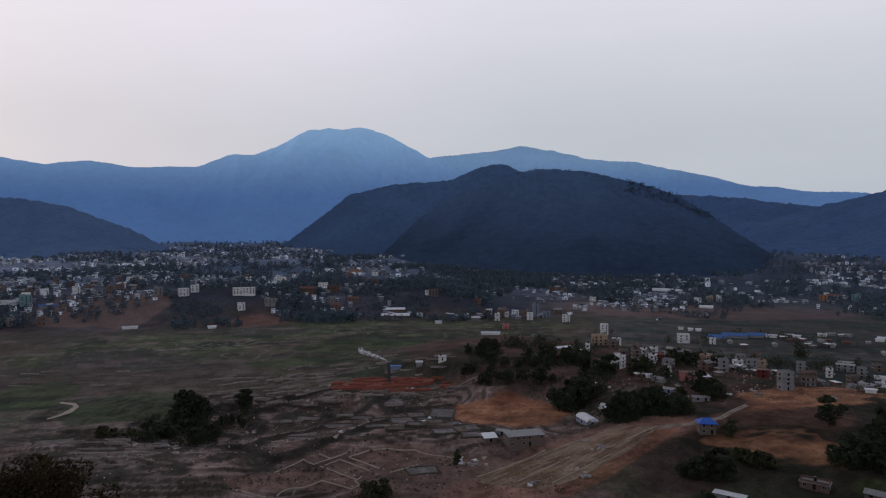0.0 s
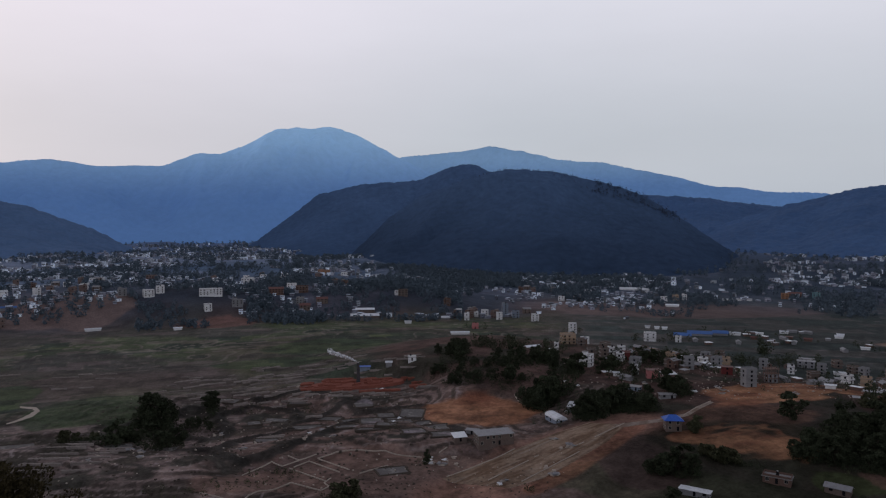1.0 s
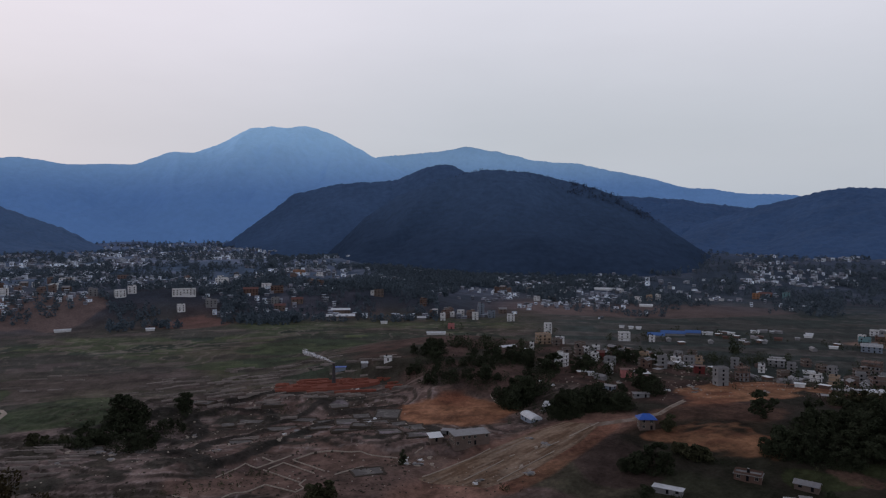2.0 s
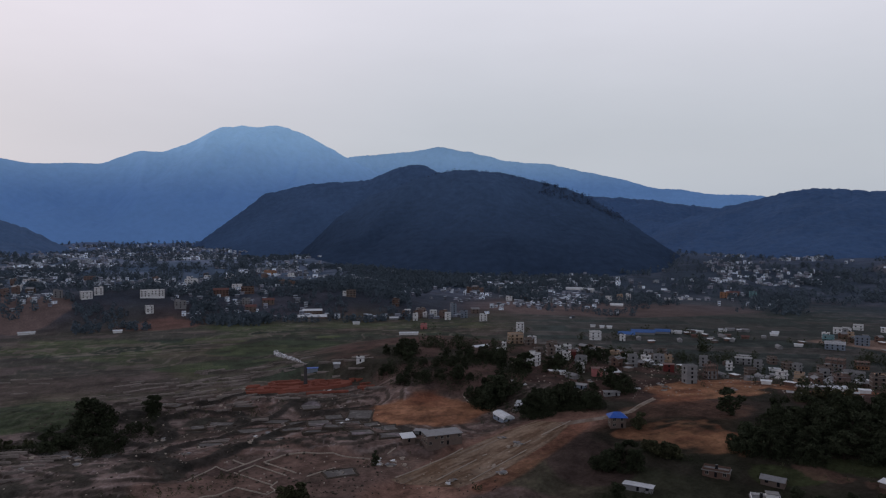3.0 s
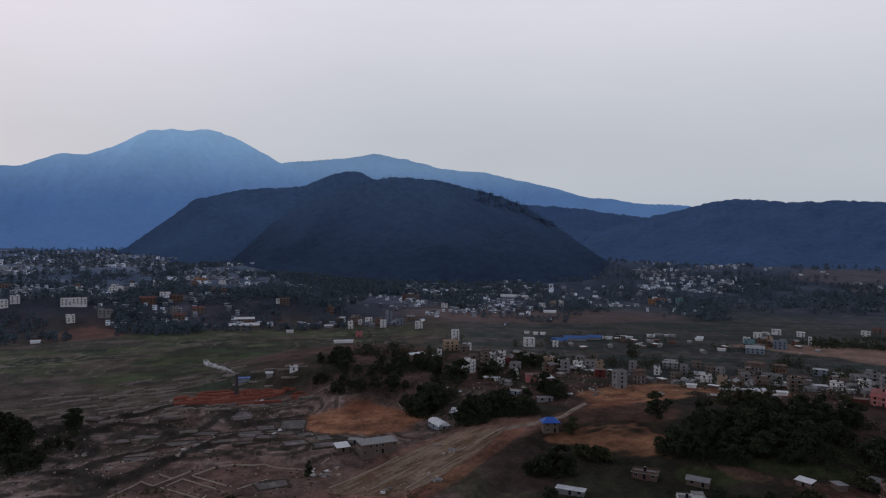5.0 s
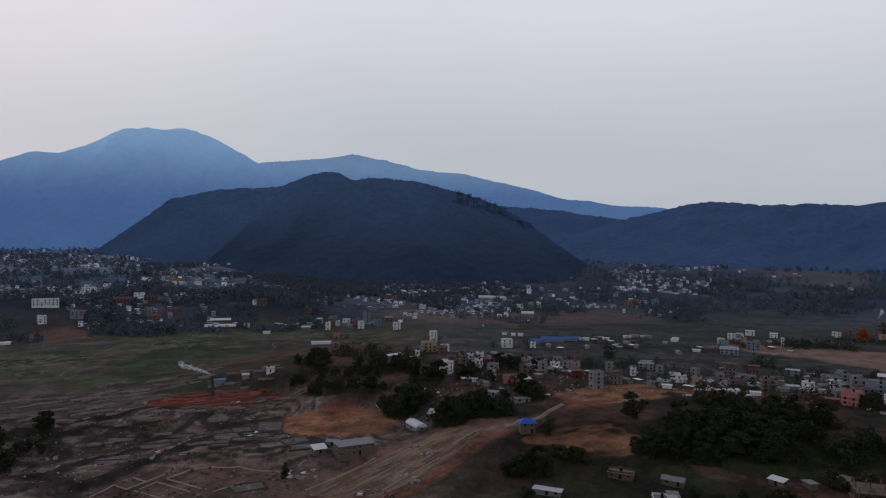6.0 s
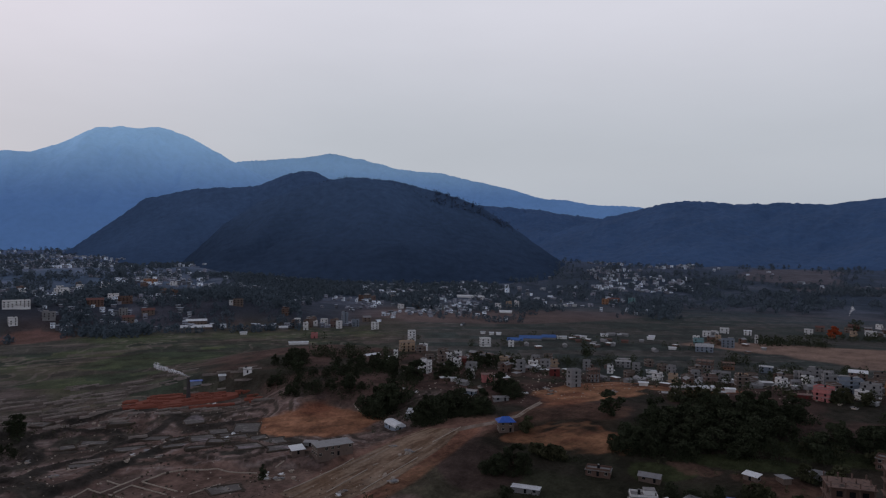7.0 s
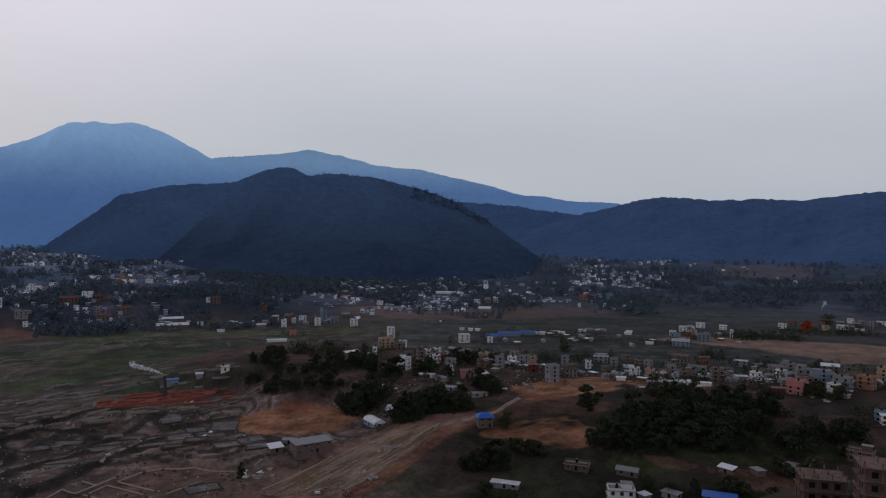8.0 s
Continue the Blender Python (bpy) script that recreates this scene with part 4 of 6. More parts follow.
plot(69.9, 784.0, -5, 7.3, 4.4, 2, "pink", "f")
plot(-13.4, 976.6, 1, 12.8, 7.7, 3, "brown", "f")
plot(-21.9, 976.8, 1, 5.8, 4.1, 2, "white", "f")
plot(-173.5, 1020.9, 10, 13.6, 9.5, 3, "white", "f")
plot(-140.0, 922.7, 9, 13.5, 9.4, 3, "brown", "gr")
plot(-187.2, 976.5, 11, 19.6, 9.8, 3, "brick", "gr")
plot(-154.4, 992.1, 9, 17.1, 10.3, 3, "brick", "f")
plot(-121.2, 949.4, 7, 15.1, 9.1, 2, "brown", "gr")
plot(-369.5, 913.8, 22, 10.3, 8.3, 3, "grey", "f")
plot(-477.7, 917.7, 27, 9.5, 7.6, 3, "white", "f")
plot(-406.5, 1117.2, 20, 15.6, 9.3, 3, "mauve", "f")
plot(-352.7, 792.4, 24, 16.0, 3.5, 1, "white", "gw")
plot(-258.7, 787.6, 18, 8.8, 3.5, 1, "white", "gw")
plot(413.3, 1791.4, -13, 7.2, 5.8, 3, "white", "f")
plot(377.6, 1204.2, -17, 38.1, 7.6, 1, "white", "gw")
plot(368.1, 984.3, -21, 18.0, 5.4, 1, "white", "gw")
plot(378.3, 1045.6, -20, 10.2, 6.1, 3, "white", "f")
plot(405.4, 1070.2, -21, 9.0, 5.4, 3, "cream", "f")
plot(421.7, 1076.9, -21, 7.6, 4.6, 3, "white", "f")
plot(482.0, 1057.4, -25, 15.3, 3.8, 1, "white", "gw")
plot(505.0, 1052.3, -26, 21.5, 5.4, 1, "white", "gw")
plot(573.8, 1062.5, -28, 11.1, 6.7, 3, "orange", "f")
plot(599.2, 1080.9, -29, 19.5, 9.7, 2, "brick", "gr")
plot(623.5, 1063.1, -30, 11.3, 6.8, 3, "teal", "f")
plot(263.5, 779.1, -19, 5.4, 3.5, 1, "white", "gw")
plot(270.3, 768.0, -19, 4.8, 3.5, 1, "white", "gw")
plot(277.5, 764.0, -20, 5.4, 3.5, 1, "white", "gw")
plot(301.3, 726.6, -19, 24.0, 12.0, 1, "grey", "gc")
plot(278.7, 716.3, -17, 17.0, 9.0, 1, "grey", "gc")
plot(323.5, 727.0, -20, 15.0, 9.0, 1, "grey", "gc")
plot(338.1, 724.1, -25, 10.6, 4.2, 1, "white", "gw")
plot(359.2, 731.6, -26, 10.8, 4.3, 1, "mauve", "lw")
plot(364.0, 723.6, -27, 7.5, 3.5, 1, "white", "lw")
plot(395.8, 733.9, -28, 8.3, 3.5, 1, "white", "gw")
plot(350.1, 674.2, -27, 5.0, 3.5, 1, "mauve", "lw")
plot(441.0, 707.0, -32, 6.6, 3.5, 1, "white", "gw")
plot(345.6, 697.8, -26, 6.2, 3.5, 1, "brick", "gr")
plot(392.5, 681.9, -30, 7.3, 3.6, 1, "brick", "gr")
plot(381.9, 697.6, -29, 6.3, 3.5, 1, "brick", "lr")
for k, (x, y, turn, w, d, n, wall, roof) in enumerate(HOUSES):
    far = math.hypot(x, y) > 620
    close = math.hypot(x, y) < 440
    if roof[0] == "u":
        ob = concrete_frame("unfinished %s house with bare concrete columns and slabs" % LOOKS[wall], w, d, n, WALLS[wall], max(1, n - 1), k)
    else:
        cover = "flat slab roof" if roof[0] == "f" else ROOF_WORDS[roof[1]]
        word = ("one", "two", "three", "four", "five", "six", "seven")[n - 1] + "-storey"
        kind = "shed" if n == 1 and roof[0] != "f" else "house"
        ob = house("%s %s %s with a %s" % (LOOKS[wall], word, kind, cover), w, d, n, WALLS[wall], KINDS[roof[0]], ROOFS[roof[1]] if len(roof) > 1 else None,
                   (2 if close else 1) if kind == "house" else (1 if close else 0), 2.6 if kind == "house" else 2.2, kind, kind, k)
    ob.matrix_basis = pose(x, y, gz(x, y), 0, 0, turn)
    tagged(ob, group="houses of the far town" if far else "houses of the village")


# ---- trees ----
def leaf_cloud(rnd, centres, per, size, flat=0.75):
    """Many small leaf sprays round the given centres (x, y, z, radius)."""
    verts, faces = [], []
    for cx, cy, cz, rad in centres:
        for _ in range(per):
            a, u = rnd.uniform(0, 2 * math.pi), rnd.uniform(-1, 1)
            q = rad * rnd.uniform(0.45, 1.0) ** 0.6
            s = math.sqrt(1 - u * u)
            c = Vector((cx + q * s * math.cos(a), cy + q * s * math.sin(a), cz + flat * q * u))
            d = Vector((rnd.gauss(0, 1), rnd.gauss(0, 1), rnd.gauss(0, 1))).normalized()
            e = d.orthogonal().normalized()
            f = d.cross(e)
            k = size * rnd.uniform(0.6, 1.3)
            i = len(verts)
            verts += [c - e * k, c - f * k * 0.6, c + e * k, c + f * k * 0.6 + d * k * 0.3]
            faces.append((i, i + 1, i + 2, i + 3))
    return verts, faces


def limb(bm, a, b, ra, rb, sides=6):
    d = (b - a).normalized()
    e = d.orthogonal().normalized()
    f = d.cross(e)
    rings = []
    for p, r in ((a, ra), ((a + b) / 2 + e * ra * 0.4, (ra + rb) / 2), (b, rb)):
        rings.append([bm.verts.new(p + (e * math.cos(t) + f * math.sin(t)) * r) for t in [2 * math.pi * k / sides for k in range(sides)]])
    for lo, hi in zip(rings, rings[1:]):
        for k in range(sides):
            bm.faces.new((lo[k], lo[(k + 1) % sides], hi[(k + 1) % sides], hi[k]))


def tree(label, seed, tall, wide, leaf, clumps=11, per=80, size=0.46, bare=0.10, name="tree"):
    """A tree ten metres high or so: tapered trunk with limbs, and a crown of leaf clumps with gaps."""
    rnd = random.Random(seed)
    root = tagged(new(name), label, "bush" if name == "bush" else "tree")
    centres = []
    bm = bmesh.new()
    fork = Vector((rnd.uniform(-0.3, 0.3), rnd.uniform(-0.3, 0.3), tall * bare))
    limb(bm, Vector((0, 0, -0.8)), fork, 0.022 * tall + 0.06, 0.016 * tall + 0.03)
    for k in range(clumps):
        a, h = rnd.uniform(0, 2 * math.pi), (k + rnd.random()) / clumps
        reach = wide * (0.25 + 0.75 * math.sin(math.pi * (0.15 + 0.75 * h))) * rnd.uniform(0.45, 1.0) * 0.62
        c = Vector((math.cos(a) * reach, math.sin(a) * reach, tall * (bare + (1 - bare) * (0.12 + 0.80 * h))))
        rad = wide * rnd.uniform(0.24, 0.42) * (1.1 - 0.45 * h)
        centres.append((c.x, c.y, c.z, rad))
        limb(bm, fork + Vector((0, 0, (c.z - fork.z) * 0.25)), c, 0.008 * tall + 0.02, 0.02, 4)
    part("trunk", bm, M_BARK, root)
    v, f = leaf_cloud(rnd, centres, per, size)
    mesh_object("crown", v, f, leaf, root)
    return root


BROAD = [tree("dark green broadleaf tree with a rounded uneven crown", 100 + k, 10, w, M_LEAF, 12 + k % 3) for k, w in enumerate((6.2, 5.4, 7.0, 5.8, 4.8))]
BROAD += [tree("tall narrow dark tree with a ragged crown", 120 + k, 10, 3.0, M_LEAF, 13, bare=0.1) for k in range(2)]
OLIVE = [tree("low olive-green bushy tree", 140 + k, 6, 4.4, M_LEAF_PALE, 9, bare=0.06) for k in range(3)]
FLAME = [tree("broad tree covered in orange blossom", 160, 10, 4.5, M_LEAF_ORANGE, 12)]
SORTS = {"d": (BROAD[:5], 10.0), "t": (BROAD[5:], 10.0), "p": (OLIVE, 6.0), "o": (FLAME, 10.0)}
# x, y, half width, half depth, how many, least and greatest height, sort
GROVES = []


def grove(*row):
    """One stand of trees."""
    GROVES.append(row)


grove(84, 422, 13, 10, 10, 8, 13, "d")
grove(106, 391, 18, 14, 11, 6, 11, "d")
grove(122, 377, 13, 7, 7, 6, 10, "d")
grove(155, 403, 8, 9, 4, 6, 10, "d")
grove(98, 455, 11, 21, 5, 7, 11, "d")
grove(71, 502, 25, 21, 10, 5, 9, "d")
grove(30, 499, 16, 19, 8, 5, 9, "d")
grove(70, 572, 23, 13, 10, 6, 10, "d")
grove(37, 535, 3, 8, 3, 10, 13, "d")
grove(136, 462, 18, 15, 5, 5, 9, "d")
grove(164, 509, 26, 21, 5, 5, 9, "d")
grove(244, 588, 31, 24, 8, 5, 8, "d")
grove(298, 582, 27, 10, 5, 6, 9, "d")
grove(312, 614, 4, 6, 2, 10, 13, "d")
grove(-158, 420, 6, 5, 4, 11, 14, "d")
grove(-145, 420, 4, 4, 2, 10, 13, "d")
grove(-146, 404, 10, 12, 3, 6, 10, "d")
grove(-156, 375, 12, 10, 5, 6, 11, "d")
grove(-130, 370, 10, 16, 4, 6, 10, "d")
grove(-175, 372, 10, 7, 4, 4, 7, "p")
grove(-125, 416, 10, 7, 5, 4, 6, "d")
grove(-125, 442, 3, 7, 3, 7, 10, "d")
grove(-32, 295, 7, 2, 3, 6, 8, "p")
grove(6, 335, 1, 1, 1, 6, 7, "t")
grove(191, 344, 1, 1, 1, 9, 10, "d")
grove(134, 312, 5, 2, 3, 3, 4, "p")
grove(139, 340, 2, 4, 2, 3, 5, "p")
grove(115, 302, 11, 5, 8, 5, 8, "d")
grove(232, 296, 44, 22, 42, 6, 11, "d")
grove(195, 303, 18, 10, 13, 6, 10, "d")
grove(288, 273, 13, 11, 8, 7, 11, "d")
grove(266, 266, 19, 4, 5, 4, 6, "p")
grove(429, 550, 12, 15, 4, 7, 10, "d")
grove(433, 488, 13, 31, 4, 8, 11, "d")
grove(481, 482, 14, 20, 4, 6, 9, "d")
grove(563, 635, 41, 15, 13, 8, 12, "d")
grove(675, 645, 45, 14, 11, 6, 10, "d")
grove(728, 712, 7, 12, 2, 12, 15, "d")
grove(652, 661, 4, 9, 2, 10, 12, "o")
grove(111, 273, 15, 3, 5, 5, 8, "d")
grove(142, 302, 11, 2, 4, 4, 6, "p")
grove(175, 256, 18, 4, 8, 4, 7, "d")
grove(206, 237, 13, 3, 5, 4, 6, "p")
grove(240, 246, 9, 3, 4, 4, 6, "p")
grove(38, 466, 17, 10, 7, 5, 8, "d")
grove(75, 415, 8, 10, 8, 8, 12, "d")
grove(95, 374, 8, 4, 7, 6, 9, "d")
grove(112, 380, 13, 4, 8, 6, 10, "d")
grove(192, 530, 21, 39, 6, 5, 8, "d")
grove(255, 366, 22, 6, 6, 4, 6, "p")
grove(64, 452, 13, 10, 7, 5, 8, "d")
grove(93, 510, 17, 17, 6, 5, 8, "d")
grove(86, 505, 17, 28, 8, 6, 9, "d")
grove(32, 539, 13, 13, 6, 6, 9, "d")
grove(298, 564, 31, 12, 6, 5, 8, "d")
grove(335, 344, 24, 7, 5, 4, 6, "p")
grove(244, 320, 22, 9, 16, 7, 11, "d")
grove(273, 319, 22, 8, 14, 7, 11, "d")
grove(216, 315, 14, 8, 10, 6, 10, "d")
grove(270, 345, 24, 6, 10, 5, 8, "d")
grove(179, 301, 11, 6, 10, 5, 9, "d")
grove(192, 289, 12, 5, 8, 4, 7, "d")
rnd = random.Random(5)
spare = {id(t): t for sorts, _ in SORTS.values() for t in sorts}
for cx, cy, rx, ry, n, low, high, sort in GROVES:
    if sort != "o" and math.hypot(cx, cy) > 575:
        continue
    protos, full = SORTS[sort]
    b = math.atan2(cx, cy)
    for _ in range(n):
        a, q = rnd.uniform(0, 2 * math.pi), math.sqrt(rnd.random())
        u, v = rx * q * math.cos(a), ry * q * math.sin(a)
        x, y = cx + u * math.cos(b) + v * math.sin(b), cy - u * math.sin(b) + v * math.cos(b)
        if any(math.hypot(x - h[0], y - h[1]) < 0.55 * max(h[3], h[4]) or (h[5] == 1 and 0 < math.hypot(h[0], h[1]) - math.hypot(x, y) < 16 and abs(math.atan2(x, y) - math.atan2(h[0], h[1])) < 0.018 and math.hypot(x, y) < 420) for h in HOUSES):
            continue
        s = 1.15 * rnd.uniform(low, high) / full
        proto = rnd.choice(protos)
        m = pose(x, y, gz(x, y) - 0.15, 0, 0, rnd.uniform(0, 360)) @ Matrix.Diagonal((s * rnd.uniform(0.9, 1.2), s * rnd.uniform(0.9, 1.2), s, 1))
        if id(proto) in spare:
            spare.pop(id(proto)).matrix_basis = m
        else:
            copy_thing(proto, m)
for k, left in enumerate(spare.values()):
    left.matrix_basis = pose(70 + 9 * k, 470, gz(70 + 9 * k, 470) - 0.1)

# bushes on the spur in front of the camera
near_rnd = random.Random(77)


def near_bush(x, y, tall, wide, seed):
    rnd = random.Random(seed)
    root = tagged(new("bush"), "dark olive bush with fine upright twigs, on the hillside", "bush", "bushes on the hillside")
    bm = bmesh.new()
    centres = []
    for k in range(14):
        a, q = rnd.uniform(0, 2 * math.pi), math.sqrt(rnd.random())
        top = Vector((wide * q * math.cos(a), wide * q * math.sin(a), tall * rnd.uniform(0.5, 0.95) * (1 - 0.35 * q)))
        limb(bm, Vector((top.x * 0.25, top.y * 0.25, -0.5)), top, 0.07, 0.015, 4)
        centres += [(top.x, top.y, top.z, wide * 0.30), (top.x * 0.9, top.y * 0.9, top.z * 0.7, wide * 0.36), (top.x, top.y, top.z * 0.4, wide * 0.34)]
    part("stems", bm, M_BARK, root)
    v, f = leaf_cloud(rnd, centres, 230, 0.09, 1.15)
    mesh_object("foliage", v, f, M_LEAF_NEAR, root)
    root.matrix_basis = pose(x, y, gz(x, y))


for k, (x, y, tall, wide) in enumerate(((-24.5, 36.5, 8.6, 2.4), (-22.2, 37.5, 8.0, 2.2), (-20.6, 38.6, 6.6, 2.1), (-19.2, 39.8, 4.9, 1.8), (-18.0, 40.6, 3.6, 1.5), (-26.5, 39.5, 9.0, 2.6), (-23.2, 39.5, 7.6, 2.4))):
    near_bush(x, y, tall, wide, 300 + k)


# ---- brick kiln ----
def oval(bm, rx, ry, z0, z1, inset=0.0, n=40):
    lo = [bm.verts.new((rx * math.cos(a), ry * math.sin(a), z0)) for a in [2 * math.pi * k / n for k in range(n)]]
    hi = [bm.verts.new(((rx - inset) * math.cos(a), (ry - inset) * math.sin(a), z1)) for a in [2 * math.pi * k / n for k in range(n)]]
    for k in range(n):
        bm.faces.new((lo[k], lo[(k + 1) % n], hi[(k + 1) % n], hi[k]))
    bm.faces.new(hi)
    bm.faces.new(lo[::-1])


KX, KY = -38.5, 499.0
kiln = tagged(new("brick_kiln"), "red brick kiln mound with a tall sooty chimney", "kiln")
bm = bmesh.new()
oval(bm, 34, 13, -2, 2.0, 1.2)
part("kiln_body", bm, M_TERRACOTTA, kiln)
bm = bmesh.new()
n = 20
rings = []
for z, r in ((-1.0, 1.9), (2.0, 1.7), (2.2, 1.45), (15.2, 0.85), (15.2, 1.05), (16.0, 1.05), (16.0, 0.6), (14.0, 0.6)):
    rings.append([bm.verts.new((r * math.cos(2 * math.pi * k / n), r * math.sin(2 * math.pi * k / n), z)) for k in range(n)])
for lo, hi in zip(rings, rings[1:]):
    for k in range(n):
        bm.faces.new((lo[k], lo[(k + 1) % n], hi[(k + 1) % n], hi[k]))
chimney = part("chimney", bm, M_CHIMNEY, kiln, "tall tapered sooty brick chimney")
for z in (5.0, 9.0, 13.0):
    bm = bmesh.new()
    r = 1.45 - (z - 2.2) / 13 * 0.6 + 0.06
    oval(bm, r, r, z, z + 0.35, 0, 20)
    part("iron_band", bm, M_CHIMNEY, chimney)
rnd = random.Random(8)
for k in range(46):
    a, q = rnd.uniform(0, 2 * math.pi), rnd.uniform(0.25, 0.92)
    bm = bmesh.new()
    w, d, h = rnd.uniform(2.5, 6), rnd.uniform(1.0, 1.8), rnd.uniform(0.5, 1.3)
    box(bm, -w / 2, w / 2, -d / 2, d / 2, 0, h)
    ob = part("brick_block", bm, M_TERRACOTTA, kiln)
    ob.matrix_basis = pose(31 * q * math.cos(a), 11 * q * math.sin(a), 2.0, 0, 0, rnd.uniform(-14, 14))
kiln.matrix_basis = pose(KX, KY, gz(KX, KY), 0, 0, 14)


def brick_stack(label, w, d, h, material):
    """A long stack of bricks with a stepped, uneven top."""
    root = tagged(new("brick_stack"), label, "bricks", "stacks in the brick yard")
    rnd = random.Random(int(w * 10))
    n = max(4, int(w / 1.3))
    bm = bmesh.new()
    rings = []
    for k in range(n + 1):
        x = -w / 2 + w * k / n
        t = h * rnd.uniform(0.72, 1.0)
        for dx in ((0.0,) if k in (0, n) else (-0.05, 0.05)):
            t2 = t if dx <= 0 else h * rnd.uniform(0.72, 1.0)
            rings.append([bm.verts.new((x + dx, y, z)) for y, z in ((-d / 2, -0.6), (-d / 2, t2 * 0.8), (-d / 2 + 0.14, t2), (d / 2 - 0.14, t2), (d / 2, t2 * 0.8), (d / 2, -0.6))])
    for lo, hi in zip(rings, rings[1:]):
        for k in range(5):
            bm.faces.new((lo[k], lo[k + 1], hi[k + 1], hi[k]))
    bm.faces.new(rings[0][::-1])
    bm.faces.new(rings[-1])
    part("bricks", bm, material, root)
    return root


red_stacks = [brick_stack("stack of fired red bricks beside the kiln", w, 2.2, 1.6, M_TERRACOTTA) for w in (5, 9, 14)]
grey_stacks = [brick_stack("long stack of grey unfired bricks drying in the yard", w, 1.1, 1.0, M_GREY_BRICK) for w in (6, 10, 14, 19)]
waiting = {id(t) for t in red_stacks + grey_stacks}


def put(proto, x, y, turn, lift=0.0):
    m = pose(x, y, gz(x, y) + lift, 0, 0, turn)
    if id(proto) in waiting:
        waiting.discard(id(proto))
        proto.matrix_basis = m
    else:
        copy_thing(proto, m)


for k in range(26):
    a = rnd.uniform(0, 2 * math.pi)
    put(red_stacks[k % 3], KX + 44 * rnd.uniform(0.82, 1.1) * math.cos(a) + 4, KY + 19 * rnd.uniform(0.9, 1.15) * math.sin(a), 14 + rnd.uniform(-10, 10))
# drying yards: x, y, half width, half depth, how many, turn
for cx, cy, rx, ry, count, turn in ((-130.8, 517.4, 48, 34, 46, 30), (-82.3, 555.7, 42, 22, 30, 24), (-31.7, 467.9, 50, 12, 18, 12), (-18.8, 529.5, 26, 14, 12, 8), (-289.3, 541.2, 75, 40, 22, 10), (-100.9, 474.4, 40, 20, 20, 26), (-53.4, 403.8, 60, 26, 6, 18)):
    for k in range(count):
        x, y = cx + rnd.uniform(-rx, rx), cy + rnd.uniform(-ry, ry)
        if math.hypot((x - KX) / 40, (y - KY) / 19) > 1:
            put(grey_stacks[rnd.randrange(4)], x, y, turn + rnd.gauss(0, 7))
for k in range(7):
    x, y = -170.3, 324.4
    put(grey_stacks[3], x - 3 + 0.4 * k, y + 7.5 * k, 2)
    put(grey_stacks[2], x + 18 + 0.6 * k, y + 7.5 * k, 3)

# smoke drifting from the chimney
nt = M_SMOKE
nt.use_nodes = True
nt = M_SMOKE.node_tree
nt.nodes.clear()
s_out, s_mix, s_clear, s_white = [nt.nodes.new(k) for k in ("ShaderNodeOutputMaterial", "ShaderNodeMixShader", "ShaderNodeBsdfTransparent", "ShaderNodeBsdfDiffuse")]
s_white.inputs[0].default_value = (0.85, 0.86, 0.90, 1)
s_noise, s_map, s_geo = nt.nodes.new("ShaderNodeTexNoise"), nt.nodes.new("ShaderNodeMapRange"), nt.nodes.new("ShaderNodeNewGeometry")
s_noise.inputs["Scale"].default_value, s_noise.inputs["Detail"].default_value = 0.6, 5
s_map.inputs["From Min"].default_value, s_map.inputs["From Max"].default_value = 0.35, 0.7
s_map.inputs["To Min"].default_value, s_map.inputs["To Max"].default_value = 0.05, 0.50
nt.links.new(s_geo.outputs["Position"], s_noise.inputs["Vector"])
nt.links.new(s_noise.outputs[0], s_map.inputs["Value"])
nt.links.new(s_map.outputs[0], s_mix.inputs[0])
nt.links.new(s_clear.outputs[0], s_mix.inputs[1])
nt.links.new(s_white.outputs[0], s_mix.inputs[2])
nt.links.new(s_mix.outputs[0], s_out.inputs[0])


def plume(x, y, z, dx, dz, length, r0, r1, puffs, label, seed):
    rnd = random.Random(seed)
    bm = bmesh.new()
    for k in range(puffs):
        t = k / (puffs - 1)
        made = bmesh.ops.create_icosphere(bm, subdivisions=2, radius=1.0)["verts"]
        r = (r0 + (r1 - r0) * t) * rnd.uniform(0.8, 1.15)
        c = Vector((dx * length * t, rnd.uniform(-0.5, 0.5) * r, dz * length * t ** 0.8 + rnd.uniform(-0.3, 0.3) * r))
        for v in made:
            p = v.co.copy()
            v.co = c + p * r * (1 + 0.35 * noise.noise(p * 1.7 + c))
    ob = part("smoke", bm, M_SMOKE, None, "", True)
    tagged(ob, label, "smoke")
    ob.matrix_basis = pose(x, y, z)


plume(KX, KY, gz(KX, KY) + 16.2, -1.0, 0.40, 20, 0.5, 1.9, 26, "white smoke drifting from the kiln chimney", 4)
plume(845.4, 834.1, 3, 0.5, 0.9, 12, 0.7, 2.4, 7, "thin pale smoke rising from a field fire", 5)

# ---- low walls round the plots ----
WALL_LINES = []


def wall_line(*row):
    """One straight low wall."""
    WALL_LINES.append(row)


wall_line(-90.1, 299.2, -73.8, 290.3)
wall_line(-69.5, 291.8, -54.2, 312.8)
wall_line(-54.2, 312.8, -39.7, 302.9)
wall_line(-39.7, 302.9, -36.6, 307.3)
wall_line(-36.6, 307.3, -39.4, 312.0)
wall_line(-39.4, 312.0, -37.0, 317.8)
wall_line(-58.2, 331.4, -39.1, 314.1)
wall_line(-56.2, 332.8, -50.2, 340.8)
wall_line(-50.2, 340.8, -33.9, 325.2)
wall_line(-78.1, 322.7, -67.8, 339.3)
wall_line(-67.8, 339.3, -61.9, 334.3)
wall_line(-61.9, 334.3, -55.0, 342.1)
